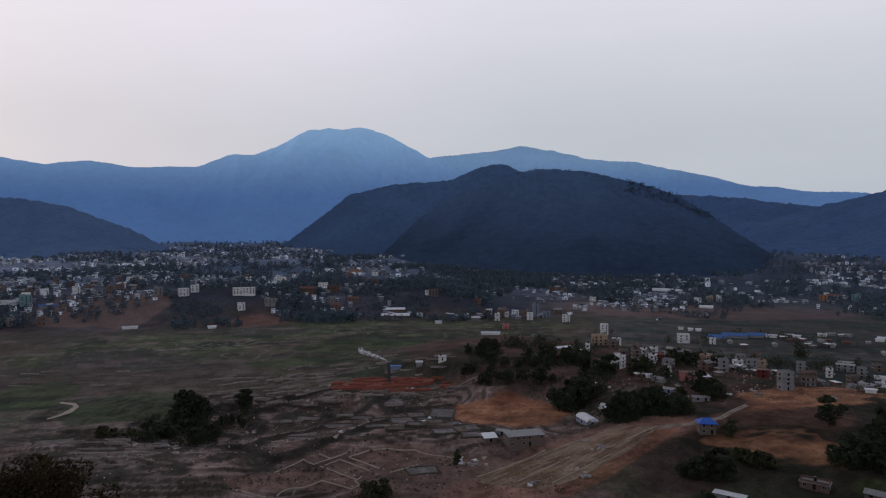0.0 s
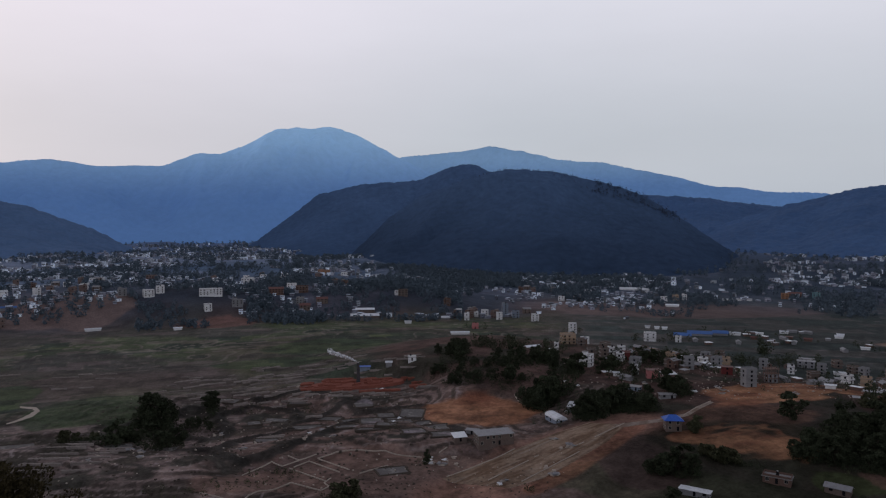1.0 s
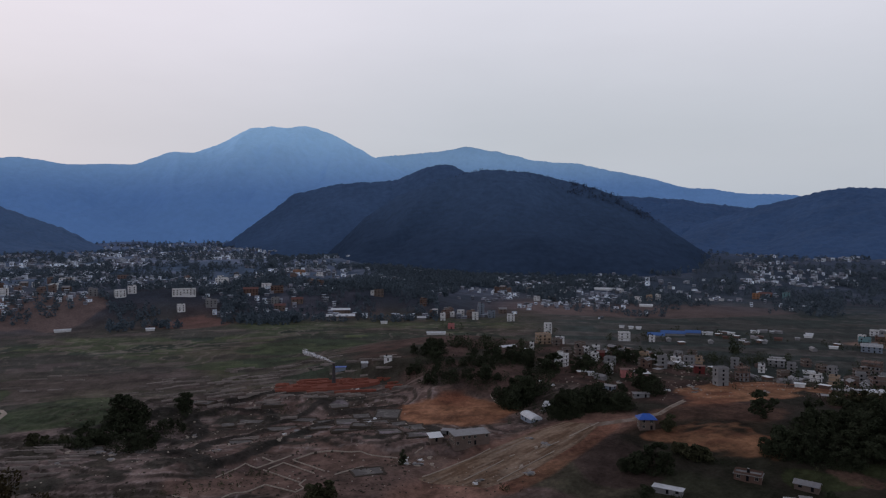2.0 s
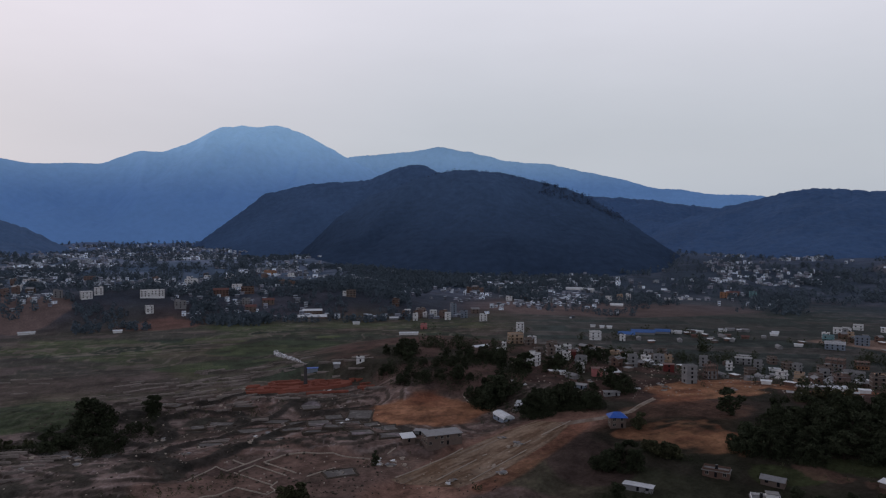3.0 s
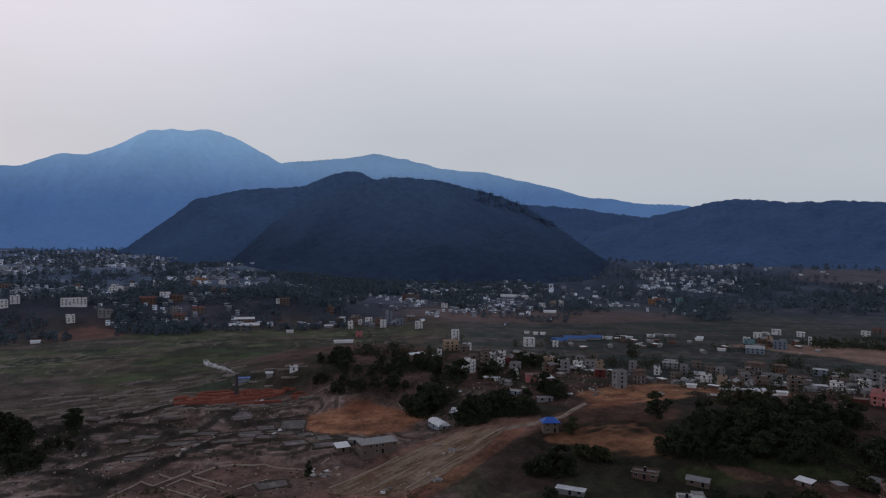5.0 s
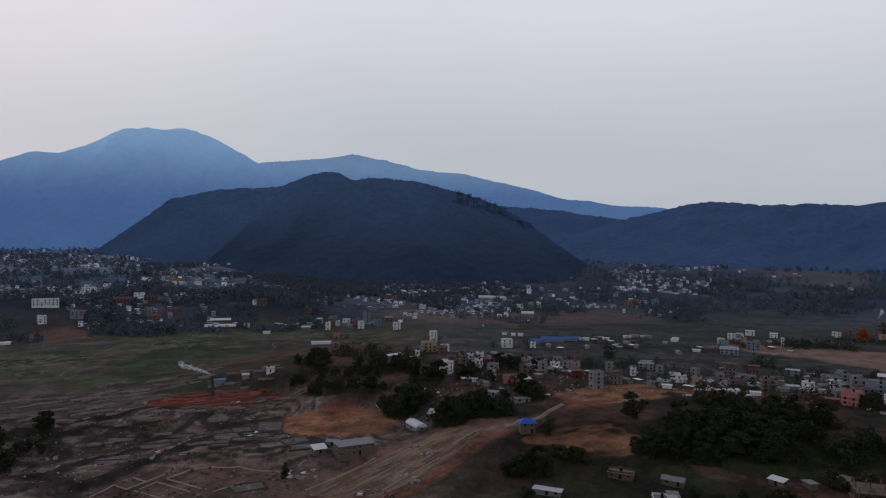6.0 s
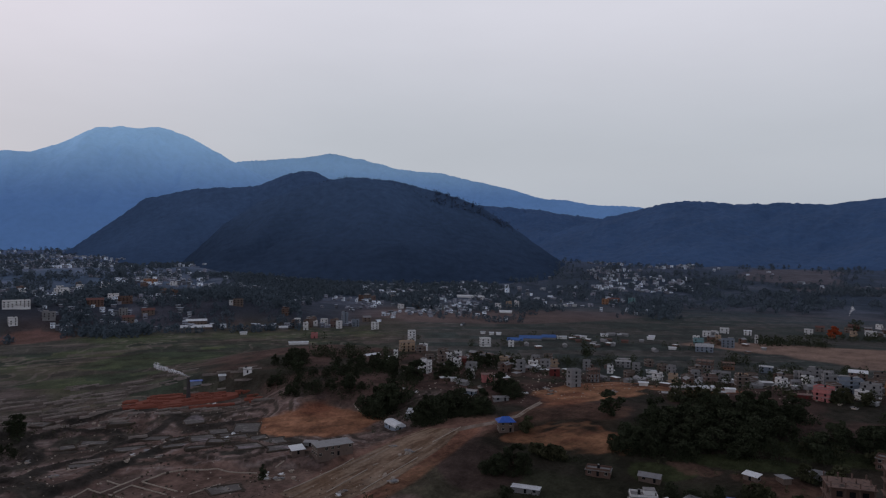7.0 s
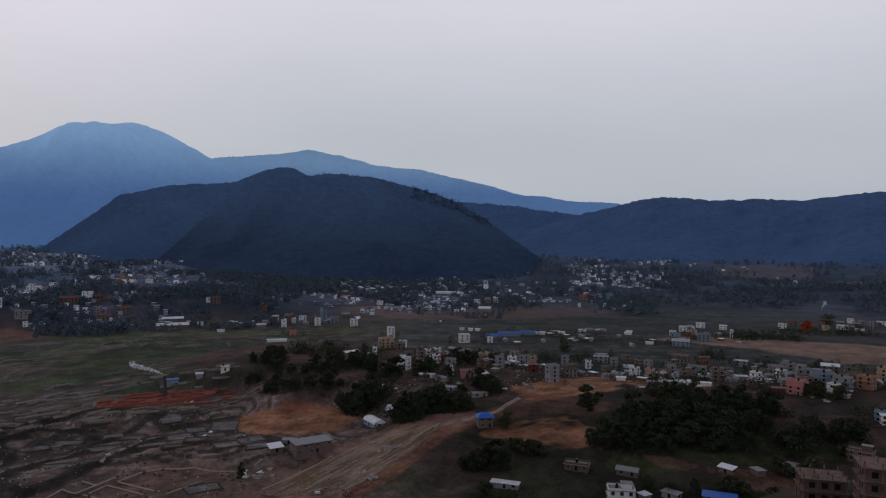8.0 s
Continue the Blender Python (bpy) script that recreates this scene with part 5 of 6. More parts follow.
wall_line(-55.0, 342.1, -47.5, 347.8)
wall_line(-61.1, 345.1, -55.0, 342.1)
wall_line(-29.7, 328.2, -46.5, 344.4)
wall_line(-46.5, 344.4, -38.4, 349.4)
wall_line(-38.4, 349.4, -26.7, 351.0)
wall_line(-26.7, 351.0, -13.9, 350.2)
wall_line(-13.9, 350.2, 4.4, 344.0)
wall_line(-24.6, 323.1, -11.9, 333.3)
wall_line(15.5, 321.1, 50.5, 345.8)
wall_line(33.9, 313.7, 54.8, 329.5)
wall_line(58.0, 332.5, 60.7, 334.0)
wall_line(48.1, 307.3, 79.5, 331.1)
wall_line(76.4, 337.0, 84.5, 342.2)
wall_line(91.0, 346.8, 109.9, 359.6)
wall_line(4.4, 338.5, 8.6, 344.9)
wall_line(13.0, 348.8, 17.3, 351.6)
wall_line(141.3, 360.3, 165.4, 382.7)
wall_line(63.8, 437.1, 67.5, 416.7)
for ax, ay, bx, by in WALL_LINES:
    n = max(2, int(math.hypot(bx - ax, by - ay) / 2.0))
    t = np.linspace(0, 1, n + 1)
    xs, ys = ax + (bx - ax) * t, ay + (by - ay) * t
    zs = ground_z(xs, ys)
    nx, ny = -(by - ay), bx - ax
    q = 0.16 / math.hypot(nx, ny)
    verts, faces = [], []
    for x, y, z in zip(xs, ys, zs):
        j = 0.06 * float(wobble(x, y, 3))
        verts += [(x - nx * q, y - ny * q, z - 0.8), (x - nx * q, y - ny * q, z + 0.5 + j), (x + nx * q, y + ny * q, z + 0.5 + j), (x + nx * q, y + ny * q, z - 0.8)]
    for k in range(n):
        a, b = 4 * k, 4 * k + 4
        faces += [(a, a + 1, b + 1, b), (a + 1, a + 2, b + 2, b + 1), (a + 2, a + 3, b + 3, b + 2)]
    faces += [(3, 2, 1, 0), (4 * n, 4 * n + 1, 4 * n + 2, 4 * n + 3)]
    tagged(mesh_object("low_wall", verts, faces, M_STONE_LINE), "low pale mortared wall marking out a building plot", "wall", "low walls of the plots")


# ---- the graded strip, a road in the making ----
def strip(name, left, right, material, label, lift=0.3, graded=False):
    n, m = (220, 70) if graded else (60, 12)
    t = np.linspace(0, 1, n)
    k = np.linspace(0, 1, len(left))
    L = np.stack([np.interp(t, k, [p[i] for p in left]) for i in (0, 1)], -1)
    R = np.stack([np.interp(t, k, [p[i] for p in right]) for i in (0, 1)], -1)
    s = np.concatenate([[-0.04], np.linspace(0, 1, m), [1.04]])
    P = L[:, None, :] * (1 - s[None, :, None]) + R[:, None, :] * s[None, :, None]
    z = ground_z(P[..., 0], P[..., 1]) + lift + 0.08 * fbm(P[..., 0] / 5, P[..., 1] / 5, 3, 71)
    z[:, 0] -= 1.2 * lift + 0.5
    z[:, -1] -= 1.2 * lift + 0.5
    z[0] -= lift + 0.3
    z[-1] -= lift + 0.3
    cover = None
    if graded:
        # wheel tracks and scraped bands along the strip
        S, T = np.meshgrid(s, t)
        band = 0.6 * wobble(S * 11 + 0.6 * wobble(T * 7, S * 3, 5), T * 5, 101) + 0.4 * wobble(S * 26, T * 16, 102) + 0.5 * fbm(P[..., 0] / 7, P[..., 1] / 7, 3, 103)
        q = ramp(-0.5, 0.6, band)[..., None]
        cover = np.array((0.125, 0.080, 0.055)) * (1 - q) + np.array((0.225, 0.165, 0.125)) * q
        q = (ramp(0.25, 0.6, wobble(S * 17 + 3, T * 3.5, 104)) * 0.55)[..., None]
        cover = cover * (1 - q) + np.array((0.255, 0.210, 0.175)) * q
    return sheet(name, P[..., 0], P[..., 1], z, material, label, "road", cover=cover)


strip("road", ((13.2, 319.2), (34.3, 336.3), (52.0, 346.1), (74.5, 360.4), (93.9, 368.2)), ((41.9, 302.6), (57.6, 308.2), (74.2, 321.0), (94.8, 339.0), (110.1, 358.0)), M_GROUND, "wide graded strip of pale earth and stones", 0.12, True)
strip("path", ((-237.8, 419.8), (-233.0, 425.4), (-228.0, 430.9), (-228.2, 439.3), (-237.2, 452.6), (-250.9, 458.3)), ((-238.8, 421.6), (-234.5, 426.2), (-231.8, 433.4), (-231.6, 439.7), (-237.1, 447.6), (-249.2, 455.2)), M_STONE_LINE, "pale curving footpath through the fields", 0.15)
strip("track", ((103.5, 360.2), (127.8, 359.1), (143.9, 363.3), (166.6, 384.2)), ((104.9, 355.0), (128.4, 355.0), (144.0, 359.8), (167.4, 381.6)), M_TRACK, "narrow dirt track past the blue-roofed house", 0.15)


# ---- shallow clay ponds of the brickworks ----
def clay_pond(x, y, w, d, turn):
    """A flat bed of wet clay inside four low earth rims."""
    root = tagged(new("clay_pond"), "shallow grey clay pond inside low dark earth rims", "pond", "clay ponds of the brickworks")
    rnd = random.Random(int(10 * abs(x) + abs(y)))
    plan = []
    for u, v in ((-1, -1), (0, -1), (1, -1), (1, 0), (1, 1), (0, 1), (-1, 1), (-1, 0)):
        plan.append(Vector((u * w / 2 * rnd.uniform(0.8, 1.12), v * d / 2 * rnd.uniform(0.8, 1.12), 0)))
    bm = bmesh.new()
    top, low = [[bm.verts.new(p + Vector((0, 0, z))) for p in plan] for z in (0.0, -2.5)]
    bm.faces.new(top)
    for i in range(8):
        bm.faces.new((low[i], low[(i + 1) % 8], top[(i + 1) % 8], top[i]))
    part("clay_bed", bm, M_POND, root)
    for i in range(0, 8, 2):
        # one earth rim along each side, bent at its middle
        bm = bmesh.new()
        rings = []
        for p in (plan[i], plan[i + 1], plan[(i + 2) % 8]):
            o = p * (1 + 1.3 / p.length)
            h = rnd.uniform(0.3, 0.55)
            rings.append([bm.verts.new(q) for q in (p + Vector((0, 0, -2)), p + Vector((0, 0, 0.02)), p * 0.6 + o * 0.4 + Vector((0, 0, h)), o + Vector((0, 0, 0.1)), o + Vector((0, 0, -2.2)))])
        for a, b in zip(rings, rings[1:]):
            for k in range(4):
                bm.faces.new((a[k], a[k + 1], b[k + 1], b[k]))
        bm.faces.new(rings[0][::-1])
        bm.faces.new(rings[-1])
        part("earth_rim", bm, M_RIM, root)
    tops = sorted(gz(x + u * w / 2, y + v * d / 2) for u in (-1, 0, 1) for v in (-1, 0, 1))
    root.matrix_basis = pose(x, y, tops[5] + 0.1, 0, 0, turn)


pond_rnd = random.Random(31)
for k, (px, py, rx, ry) in enumerate(POOLS):
    clay_pond(px, py, 1.7 * rx, 1.5 * ry, pond_rnd.choice((6, 12, 20, -8)))
for px, py, w, d in ((13.3, 383.4, 13, 10), (-6.9, 389.8, 14, 8), (-34.7, 403.5, 12, 8), (-50.6, 428.2, 14, 8), (-82.6, 434.3, 16, 9), (-98.0, 425.8, 14, 8), (-60.9, 404.9, 16, 8), (-78.2, 378.7, 12, 7), (-73.5, 464.6, 14, 10), (-123.1, 469.9, 16, 10), (-125.6, 358.7, 14, 8), (-151.6, 366.6, 14, 9), (-199.6, 358.9, 18, 10)):
    clay_pond(px, py, w, d, pond_rnd.choice((6, 14, 22, -10)))

# ---- heaps and scraps lying about ----
def heap(label, seed, material, w):
    rnd = random.Random(seed)
    root = tagged(new("scrap_heap"), label, "heap", "heaps in the diggings")
    for k in range(7):
        bm = bmesh.new()
        a, b = rnd.uniform(0.5, 1.4) * w / 3, rnd.uniform(0.4, 0.9) * w / 3
        box(bm, -a, a, -b, b, -0.03, 0.05)
        ob = part("sheet", bm, material, root)
        ob.matrix_basis = pose(rnd.uniform(-w, w) * 0.6, rnd.uniform(-w, w) * 0.35, 0.25 + 0.12 * k, rnd.uniform(-16, 16), rnd.uniform(-16, 16), rnd.uniform(0, 180))
    bm = bmesh.new()
    made = bmesh.ops.create_icosphere(bm, subdivisions=2, radius=1.0)["verts"]
    for v in made:
        p = v.co.copy()
        v.co = Vector((p.x * w * 0.75, p.y * w * 0.5, max(-0.4, p.z * 0.55 + 0.12 * noise.noise(p * 2.3))))
    part("rubble", bm, M_STONE_LINE, root)
    return root


heaps = [heap("heap of pale tin sheets and rubble", 1, M_BRIGHT_SHEET, 2.0), heap("heap of grey sheets and rubble", 2, M_SHEET, 2.6), heap("low heap of broken pale stone", 3, M_STONE_LINE, 1.6)]
waiting |= {id(t) for t in heaps}
for x, y, n, rx, ry in ((15.3, 338.2, 12, 9, 5), (43.2, 366.3, 9, 9, 5), (51.1, 314.3, 6, 14, 10), (79.9, 345.7, 5, 12, 8), (-20.0, 387.9, 7, 45, 25), (-80.5, 377.7, 9, 40, 25), (-134.9, 344.7, 6, 25, 15), (121.2, 410.9, 7, 40, 25), (201.1, 405.0, 6, 40, 12), (305.1, 394.9, 12, 60, 25), (341.7, 342.2, 6, 40, 20), (-56.1, 483.9, 8, 40, 20)):
    for k in range(n):
        put(heaps[rnd.randrange(3)], x + rnd.uniform(-rx, rx), y + rnd.uniform(-ry, ry), rnd.uniform(0, 360))

def stones(name, label, areas, material, seed):
    """Loose stones and clods, each a rough block, as one piece."""
    gen = np.random.default_rng(seed)
    verts, faces = [], []
    for x0, x1, y0, y1, count, low, high in areas:
        for x, y, s in zip(gen.uniform(x0, x1, count), gen.uniform(y0, y1, count), gen.uniform(low, high, count)):
            z, i = gz(x, y), len(verts)
            for k, (u, v) in enumerate(((-1, -1), (1, -1), (1, 1), (-1, 1))):
                q = gen.uniform(0.6, 1.2, 3)
                verts += [(x + s * u * q[0], y + s * v * q[1], z - 0.3), (x + 0.7 * s * u * q[1], y + 0.7 * s * v * q[0], z + 0.7 * s * q[2])]
            faces += [(i + 1, i + 3, i + 5, i + 7), (i, i + 2, i + 3, i + 1), (i + 2, i + 4, i + 5, i + 3), (i + 4, i + 6, i + 7, i + 5), (i + 6, i, i + 1, i + 7)]
    return tagged(mesh_object(name, verts, faces, material), label, "stones", kind="stuff")


stones("stones", "loose pale stones and clods in the diggings", ((-190, 10, 305, 480, 300, 0.2, 0.55), (15, 75, 306, 345, 60, 0.15, 0.4), (150, 270, 385, 430, 90, 0.2, 0.5), (100, 330, 400, 520, 260, 0.25, 0.7), (290, 420, 345, 430, 200, 0.25, 0.7)), M_STONE_LINE, 15)
stones("clods", "dark clods of dug earth in the diggings", ((-190, 8, 300, 480, 800, 0.3, 0.85), (-60, 60, 290, 325, 160, 0.2, 0.5)), M_RIM, 16)

# ---- the unfinished brick house low on the slope ----
for x, y, turn, w, d, n, done in (((142.9, 139.9, -32, 10, 8, 2, 2), (144.6, 123.2, -36, 11, 9, 4, 4))):
    ob = concrete_frame("unfinished red brick house with concrete columns, on the slope", w, d, n, WALLS["brick"], done)
    ob.matrix_basis = pose(x, y, gz(x, y), 0, 0, turn)

# ---- the far town ----
town = [house(label, w, d, n, WALLS[wall], KINDS[roof[0]], ROOFS[roof[1]] if len(roof) > 1 else None, 1, 2.7, "house", "house", 900 + k)
        for k, (label, w, d, n, wall, roof) in enumerate((
            ("white-painted two-storey town house with a slab roof", 9, 7, 2, "white", "f"), ("grey cement three-storey town house", 8, 7, 3, "grey", "f"), ("brown two-storey town house with a tin roof", 10, 7, 2, "brown", "gt"),
            ("pale two-storey town house with a white tin roof", 9, 7, 2, "white", "gw"), ("mauve three-storey town house", 8, 8, 3, "mauve", "f"), ("red brick three-storey town house", 8, 7, 3, "brick", "f")))]
waiting |= {id(t) for t in town}
rnd = random.Random(21)
# bearing, distance: middle and half widths, how many
placed = 0
for az0, az1, r0, r1, count in ((-33, -19, 900, 1250, 48), (-19, -5, 930, 1250, 34), (8, 21, 960, 1250, 30), (2, 10, 860, 960, 8)):
    for _ in range(count):
        a, r = radians(rnd.uniform(az0, az1)), rnd.uniform(r0, r1)
        x, y = r * math.sin(a), r * math.cos(a)
        if float(fbm(x / 120, y / 120, 3, 55)) < -0.15 or any(math.hypot(x - h[0], y - h[1]) < 14 for h in HOUSES):
            continue
        proto = town[rnd.choice((0, 0, 1, 2, 2, 3, 4, 4, 5))]
        put(proto, x, y, -math.degrees(a) + rnd.uniform(-35, 35))
for k, left in enumerate(t for t in town if id(t) in waiting):
    put(left, -300 + 25 * k, 1010, 20)
tagged(town[0], group="houses of the far town")


def far_town(name, label, material, share, seed):
    """Hundreds of small far houses as one piece: walls, slab roofs and dark windows."""
    rnd = random.Random(seed)
    verts, faces, mats = [], [], []

    def cuboid(m, x0, x1, y0, y1, z0, z1, mat):
        i = len(verts)
        for z in (z0, z1):
            for x, y in ((x0, y0), (x1, y0), (x1, y1), (x0, y1)):
                verts.append(m @ Vector((x, y, z)))
        for f in ((4, 5, 6, 7), (0, 1, 5, 4), (1, 2, 6, 5), (2, 3, 7, 6), (3, 0, 4, 7)):
            faces.append([i + k for k in f])
            mats.append(mat)

    for az0, az1, r0, r1, count, clump in ((-34, -18, 1050, 2100, 520, -0.1), (-34, -5, 1300, 2500, 620, -0.05), (-34, -8, 2200, 3300, 420, -0.05), (-20, -3, 1250, 2200, 260, 0.0), (-14, 4, 880, 1300, 150, -0.3), (-33, -14, 945, 1200, 170, -0.3), (-2, 12, 1150, 1480, 130, 0.0), (9, 19, 1000, 1450, 150, -0.1), (16, 30, 1150, 1700, 60, 0.1),
                                           (27, 35, 1450, 2250, 260, -0.25), (34, 50, 1400, 2100, 40, 0.2), (3, 12, 880, 1100, 40, -0.1), (14, 34, 900, 1250, 24, 0.0)):
        for _ in range(int(count * share)):
            a, r = radians(rnd.uniform(az0, az1)), rnd.uniform(r0, r1)
            x, y = r * math.sin(a), r * math.cos(a)
            if float(fbm(x / 140, y / 140, 3, 57)) < clump:
                continue
            k = 0.72 if r < 1250 else 1.0
            w, d, n = k * rnd.uniform(4, 8.5), k * rnd.uniform(4, 7), rnd.choice((1, 1, 2, 2, 2, 3) if r > 1250 else (1, 1, 1, 2, 2))
            h = 2.7 * n
            m = pose(x, y, gz(x, y), 0, 0, -math.degrees(a) + rnd.uniform(-40, 40))
            cuboid(m, -w / 2, w / 2, -d / 2, d / 2, -4, h, 0)
            cuboid(m, -w / 2 - 0.4, w / 2 + 0.4, -d / 2 - 0.4, d / 2 + 0.4, h, h + 0.3, 1)
            if n > 1:
                # a balcony with a dark panel painted as its shade, or a smaller wing at the side
                cuboid(m, -w / 2 - 0.2, w * rnd.uniform(-0.1, 0.5), -d / 2 - 0.9, -d / 2, 2.7 * (n - 1) - 0.15, 2.7 * (n - 1) + 0.1, 1)
                cuboid(m, -w / 2 + 0.3, w * rnd.uniform(-0.2, 0.3), -d / 2 - 0.06, -d / 2 + 0.1, 2.7 * (n - 2) + 0.2, 2.7 * (n - 1) - 0.3, 2)
            if rnd.random() < 0.5:
                side = rnd.choice((-1, 1)) * w * 0.62
                cuboid(m, side - w * 0.3, side + w * 0.3, -d * 0.3, d * 0.45, -4, h - rnd.choice((1.2, 2.0)), 0)
            for k in range(n):
                for q in range(3):
                    wx = (q - 1) * w * 0.3
                    if rnd.random() < 0.8:
                        cuboid(m, wx - 0.5, wx + 0.5, -d / 2 - 0.08, -d / 2 + 0.1, 2.7 * k + 0.9, 2.7 * k + 2.1, 2)
                    if q < 2:
                        wy = (q - 0.5) * d * 0.45
                        cuboid(m, -w / 2 - 0.08, -w / 2 + 0.1, wy - 0.5, wy + 0.5, 2.7 * k + 0.9, 2.7 * k + 2.1, 2)
                        cuboid(m, w / 2 - 0.1, w / 2 + 0.08, wy - 0.5, wy + 0.5, 2.7 * k + 0.9, 2.7 * k + 2.1, 2)
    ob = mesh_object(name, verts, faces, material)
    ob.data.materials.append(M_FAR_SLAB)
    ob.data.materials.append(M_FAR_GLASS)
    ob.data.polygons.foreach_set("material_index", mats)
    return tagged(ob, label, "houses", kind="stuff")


# the far town's colours carry painted haze: bluish, with lightened windows
M_FAR_GLASS = surface("hazed_far_window", (0.075, 0.085, 0.11), 0.5, 1.0, 0.2, 0.3, 0.0)
M_FAR_SLAB = surface("hazed_far_slab", (0.36, 0.40, 0.47), 0.9, 0.5, 0.02, 0.5, 0.0, islands=1.2)
far_town("far_houses_pale", "hundreds of small pale houses of the far town", surface("hazed_pale_wall", (0.57, 0.62, 0.70), 0.9, 0.5, 0.02, 0.7, 0.0, islands=1.4), 0.95, 71)
far_town("far_houses_dull", "hundreds of small dull houses of the far town", surface("hazed_dull_wall", (0.22, 0.225, 0.275), 0.9, 0.5, 0.02, 0.5, 0.0, islands=1.2), 0.9, 72)


# ---- far woods ----
def woods(name, label, spots, material, per, leaf):
    """Far trees as one piece, each a ragged clump of leaf sprays."""
    gen = np.random.default_rng(len(spots))
    n = len(spots)
    base, tall = spots[:, None, :3], spots[:, 3][:, None]
    ang, u = gen.uniform(0, 2 * np.pi, (n, per)), gen.uniform(0, 1, (n, per))
    rad = tall * 0.42 * np.sqrt(gen.uniform(0.05, 1, (n, per))) * np.sin(np.pi * (0.12 + 0.8 * u)) * gen.uniform(0.8, 1.2, (n, 1))
    c = base + np.stack([rad * np.cos(ang), rad * np.sin(ang), tall * (0.08 + 0.9 * u)], -1)
    d = gen.normal(size=(n, per, 3))
    d /= np.linalg.norm(d, axis=-1, keepdims=True)
    e = np.cross(d, gen.normal(size=(n, per, 3)))
    e /= np.linalg.norm(e, axis=-1, keepdims=True)
    f = np.cross(d, e)
    k = (leaf * tall)[..., None] * gen.uniform(0.6, 0.9, (n, per, 1))
    quad = np.stack([c - e * k, c - f * k * 0.7, c + e * k, c + f * k * 0.7], 2).reshape(-1, 3)
    faces = np.arange(len(quad)).reshape(-1, 4)
    me = bpy.data.meshes.new(name)
    me.vertices.add(len(quad))
    me.vertices.foreach_set("co", quad.astype(np.float32).ravel())
    me.loops.add(faces.size)
    me.loops.foreach_set("vertex_index", faces.astype(np.int32).ravel())
    me.polygons.add(len(faces))
    me.polygons.foreach_set("loop_start", np.arange(0, faces.size, 4, dtype=np.int32))
    me.update(calc_edges=True)
    me.materials.append(material)
    return tagged(new(name, me), label, "trees", kind="stuff")


gen = np.random.default_rng(4)


def spots_in(az0, az1, r0, r1, count, clump, low, high, seed=58):
    a, r = np.radians(gen.uniform(az0, az1, count)), gen.uniform(r0, r1, count)
    x, y = r * np.sin(a), r * np.cos(a)
    keep = fbm(x / 85, y / 85, 3, seed) > clump
    x, y = x[keep], y[keep]
    # clear of the houses and of the camera's sight lines just before them
    free = np.ones(len(x), bool)
    for h in HOUSES:
        far = math.hypot(h[0], h[1])
        if far > 800:
            free &= (np.abs(np.arctan2(x, y) - math.atan2(h[0], h[1])) > (0.5 * h[3] + 3) / far) | (np.hypot(x, y) > far + 12) | (np.hypot(x, y) < far - 25)
    x, y = x[free], y[free]
    return np.stack([x, y, ground_z(x, y) - 0.5, gen.uniform(low, high, len(x))], -1)


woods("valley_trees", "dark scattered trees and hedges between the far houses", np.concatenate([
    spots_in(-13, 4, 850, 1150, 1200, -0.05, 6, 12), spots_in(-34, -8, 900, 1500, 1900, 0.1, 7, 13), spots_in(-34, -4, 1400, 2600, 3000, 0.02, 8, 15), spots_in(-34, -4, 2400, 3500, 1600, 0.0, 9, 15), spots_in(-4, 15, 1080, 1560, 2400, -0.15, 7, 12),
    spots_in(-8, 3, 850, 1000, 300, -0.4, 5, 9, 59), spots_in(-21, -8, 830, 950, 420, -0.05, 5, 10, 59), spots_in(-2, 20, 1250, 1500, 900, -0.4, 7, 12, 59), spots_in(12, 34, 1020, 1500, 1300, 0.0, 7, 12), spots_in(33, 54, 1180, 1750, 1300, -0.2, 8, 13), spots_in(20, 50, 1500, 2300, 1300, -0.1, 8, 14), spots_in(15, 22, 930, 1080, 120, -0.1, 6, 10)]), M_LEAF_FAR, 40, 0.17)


def on_slope(slope, count, low, high, top=0.0):
    rows, cols = slope.shape[:2]
    i, j = gen.integers(int(rows * 0.12), rows - 1, count), gen.integers(2, cols - 2, count)
    p = slope[i, j] + gen.normal(size=(count, 3)) * (6, 6, 0)
    return np.concatenate([p - (0, 0, 1.5), gen.uniform(low, high, (count, 1))], 1)


def on_crest(slope, count, low, high, c0, c1):
    rows, cols = slope.shape[:2]
    i, j = gen.integers(int(rows * 0.93), rows, count), gen.integers(int(cols * c0), int(cols * c1), count)
    p = slope[i, j] + gen.normal(size=(count, 3)) * (5, 5, 0)
    return np.concatenate([p - (0, 0, 2.5), gen.uniform(low, high, (count, 1))], 1)


# pine foliage blued to match the haze painted on the hill
woods("front_hill_trees", "pines standing along the crest of the front hill", np.concatenate([on_crest(SLOPE_FRONT, 260, 6, 11, 0.58, 0.78), on_crest(SLOPE_FRONT, 160, 4, 7, 0.25, 0.6)]), surface("hazed_hill_leaves", (0.050, 0.066, 0.105), 0.95, 0.3, 0.01, 0.4, 0.0, islands=0.6), 14, 0.18)

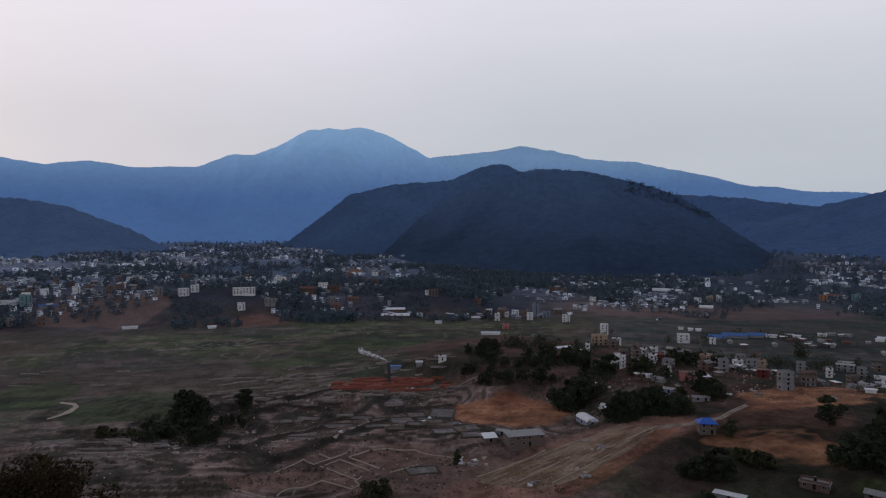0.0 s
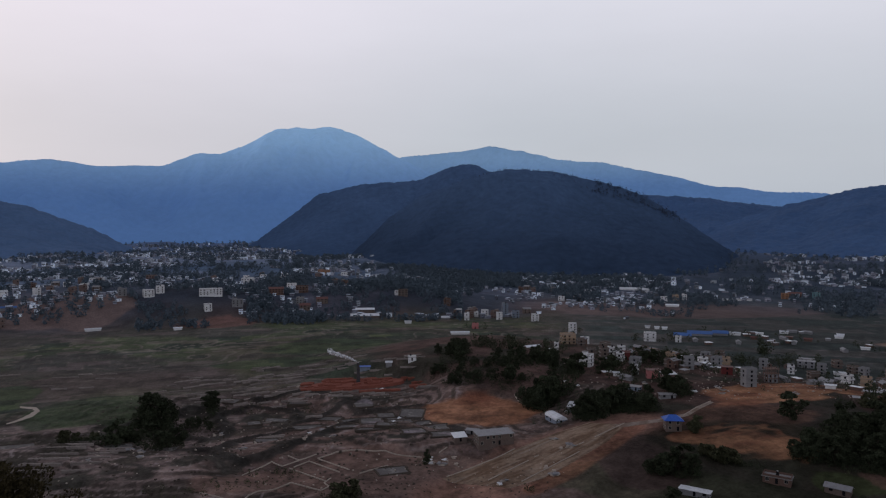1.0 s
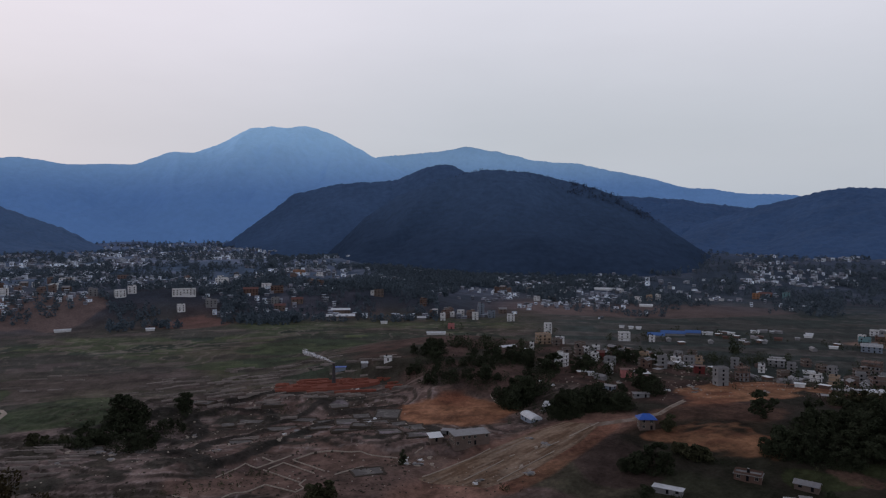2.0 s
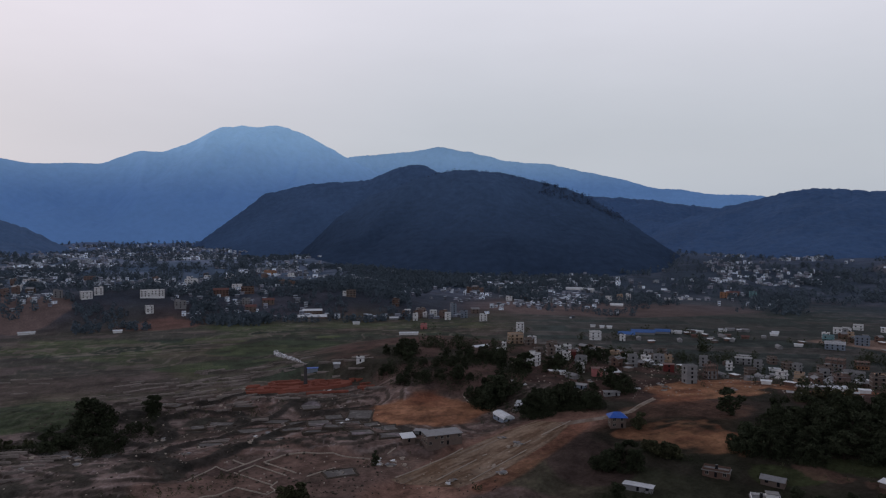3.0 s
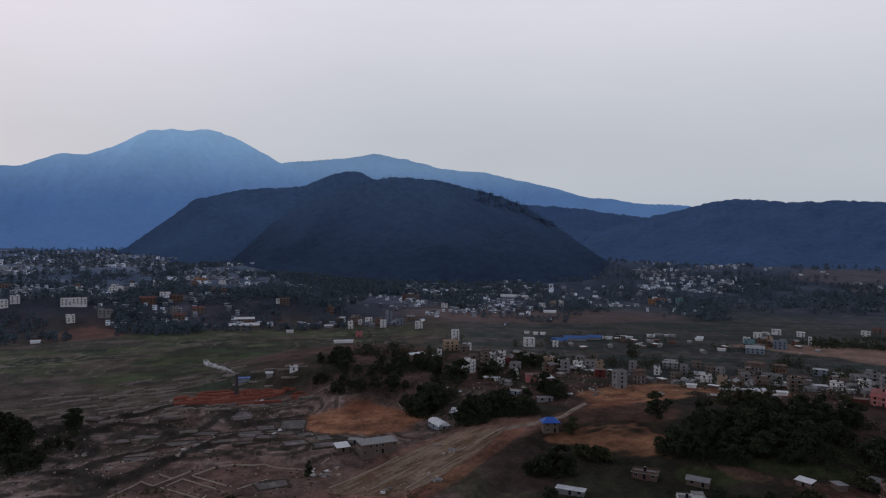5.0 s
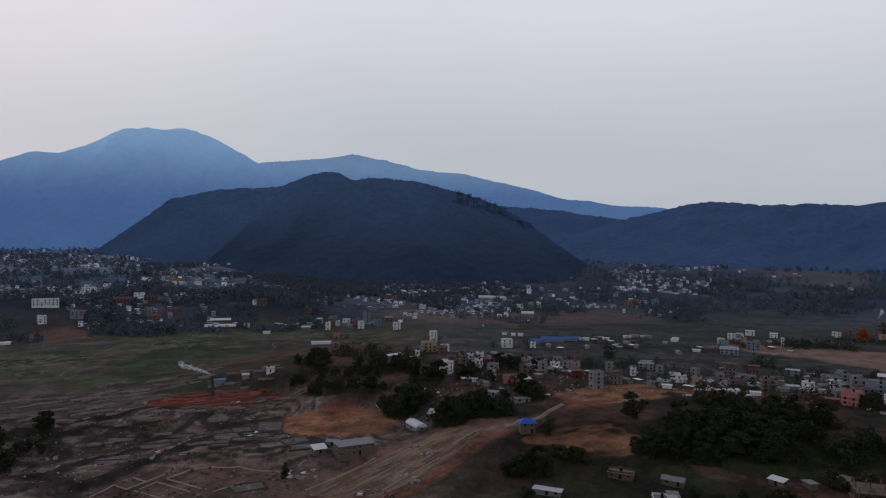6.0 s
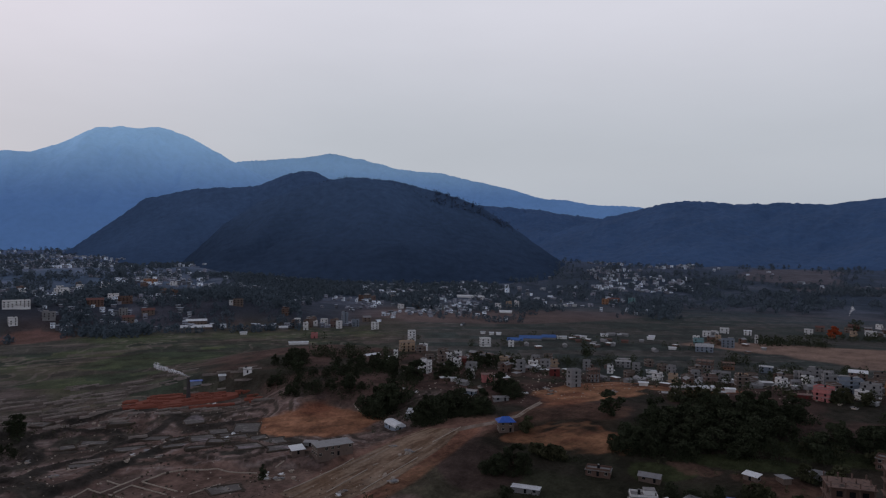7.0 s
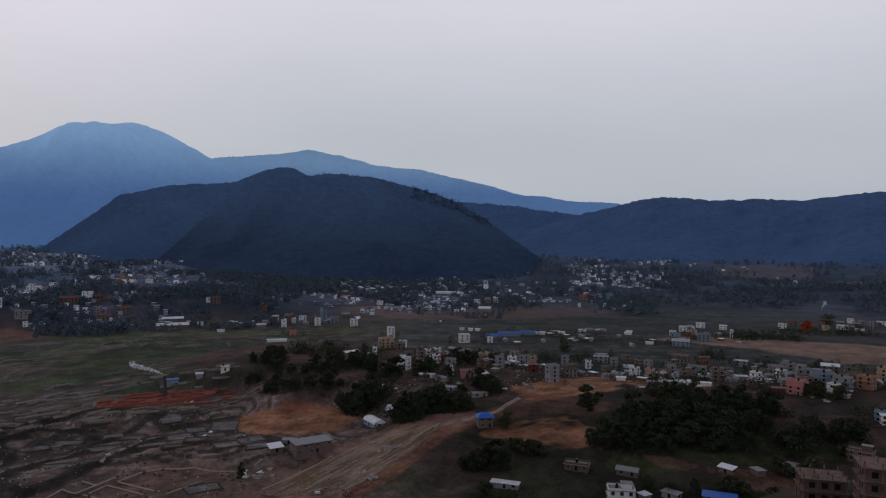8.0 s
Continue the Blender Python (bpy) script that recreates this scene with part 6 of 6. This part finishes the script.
# scrub under and between the trees
under = []
for cx, cy, rx, ry, n, low, high, sort in GROVES:
    if sort == "o":
        continue
    count = int(15 * n)
    b, a, q = math.atan2(cx, cy), gen.uniform(0, 2 * np.pi, count), np.sqrt(gen.uniform(0, 1, count)) * 1.12
    u, v = rx * q * np.cos(a), ry * q * np.sin(a)
    x, y = cx + u * math.cos(b) + v * math.sin(b), cy - u * math.sin(b) + v * math.cos(b)
    under.append(np.stack([x, y, ground_z(x, y) - 0.3, gen.uniform(0.2, 0.55, count) * high], -1))
edge = []
for cx, cy, rx, ry, n, low, high, sort in GROVES:
    if sort != "o" and math.hypot(cx, cy) > 575:
        x, y = cx + gen.uniform(-rx, rx, 2 * n), cy + gen.uniform(-ry, ry, 2 * n)
        edge.append(np.stack([x, y, ground_z(x, y) - 0.3, gen.uniform(low, high, 2 * n)], -1))
# garden trees about the houses
for h in HOUSES:
    if 380 < math.hypot(h[0], h[1]) < 800 and h[0] > 60:
        a, q = gen.uniform(0, 2 * np.pi, 7), gen.uniform(5, 13, 7) + 0.4 * h[3]
        x, y = h[0] + q * np.cos(a), h[1] + q * np.sin(a)
        keep = np.ones(7, bool)
        for o in HOUSES:
            keep &= np.hypot(x - o[0], y - o[1]) > 0.62 * max(o[3], o[4]) + 1
        keep &= (q * np.sin(a) > -2) | (gen.uniform(0, 1, 7) < 0.4)
        x, y = x[keep], y[keep]
        edge.append(np.stack([x, y, ground_z(x, y) - 0.3, gen.uniform(3.5, 8.5, len(x))], -1))
woods("village_trees", "dark garden trees and hedgerow trees about the houses", np.concatenate(edge), M_LEAF, 46, 0.11)
woods("scrub", "dark scrub and bushes under the village trees", np.concatenate(under), M_LEAF, 26, 0.11)
hedge = np.concatenate([spots_in(-30, -4, 300, 470, 1500, 0.1, 1.0, 3.2, 81), spots_in(8, 48, 250, 330, 500, 0.05, 1.2, 3.5, 82), spots_in(-4, 14, 330, 600, 260, 0.25, 1.2, 3.0, 83), spots_in(24, 50, 330, 560, 420, 0.15, 1.2, 3.2, 84)])
woods("hedges", "low dark weeds and hedges along the terraces", hedge, M_LEAF_PALE, 22, 0.16)

# small sheds and lean-tos among the village houses
huts = [house(label, w, d, 1, WALLS[wall], KINDS[roof[0]], ROOFS[roof[1]], 0, 2.3, "shed", "shed", 950 + k) for k, (label, w, d, wall, roof) in enumerate((
    ("small brown shed with a weathered tin roof", 5, 4, "brown", "lt"), ("small brick shed with a bright white sheet roof", 6, 4, "brick", "lx"), ("long grey shed with a weathered tin roof", 9, 4, "grey", "gt"), ("small grey shed with a white tin roof", 4, 3.5, "grey", "lw")))]
waiting |= {id(t) for t in huts}
for x, y, rx, ry, n in ((314.6, 419.6, 55, 30, 22), (368.1, 368.8, 45, 30, 14), (163.8, 481.1, 40, 40, 14), (214.9, 486.4, 40, 30, 8), (278.5, 456.2, 40, 30, 8), (447.8, 616.2, 60, 30, 8), (346.5, 699.8, 90, 40, 16), (188.1, 261.3, 60, 20, 5)):
    for k in range(n):
        px, py = x + rnd.uniform(-rx, rx), y + rnd.uniform(-ry, ry)
        if all(math.hypot(px - h[0], py - h[1]) > 0.5 * max(h[3], h[4]) + 3.5 for h in HOUSES):
            put(huts[rnd.randrange(4)], px, py, rnd.uniform(0, 360))

# smaller houses filling the village
infill = [house(label, w, d, n, WALLS[wall], KINDS[roof[0]], ROOFS[roof[1]] if len(roof) > 1 else None, 1, 2.6, "house", "house", 970 + k) for k, (label, w, d, n, wall, roof) in enumerate((
    ("small brown two-storey house with a slab roof", 7, 6, 2, "brown", "f"), ("small brick two-storey house with a tin roof", 7, 5, 2, "brick", "gt"), ("small cream two-storey house with a slab roof", 6, 6, 2, "cream", "f"),
    ("small white house with a slab roof", 6, 5, 2, "white", "f"), ("small mauve single-storey house with a tin roof", 8, 5, 1, "mauve", "gt"), ("narrow grey three-storey house", 5, 6, 3, "grey", "f")))]
waiting |= {id(t) for t in infill}
for x, y, rx, ry, n in ((322.1, 429.5, 55, 35, 22), (375.0, 371.0, 48, 35, 18), (177.6, 521.8, 45, 50, 16), (156.8, 562.9, 40, 40, 10), (268.9, 571.8, 40, 35, 8), (313.9, 532.5, 40, 30, 8), (712.5, 689.6, 70, 30, 12), (498.6, 666.2, 40, 30, 7)):
    for k in range(n):
        px, py = x + rnd.uniform(-rx, rx), y + rnd.uniform(-ry, ry)
        if all(math.hypot(px - h[0], py - h[1]) > 0.5 * max(h[3], h[4]) + 4.0 for h in HOUSES):
            put(infill[rnd.randrange(6)], px, py, 20 * rnd.randrange(9) + rnd.uniform(-4, 4))
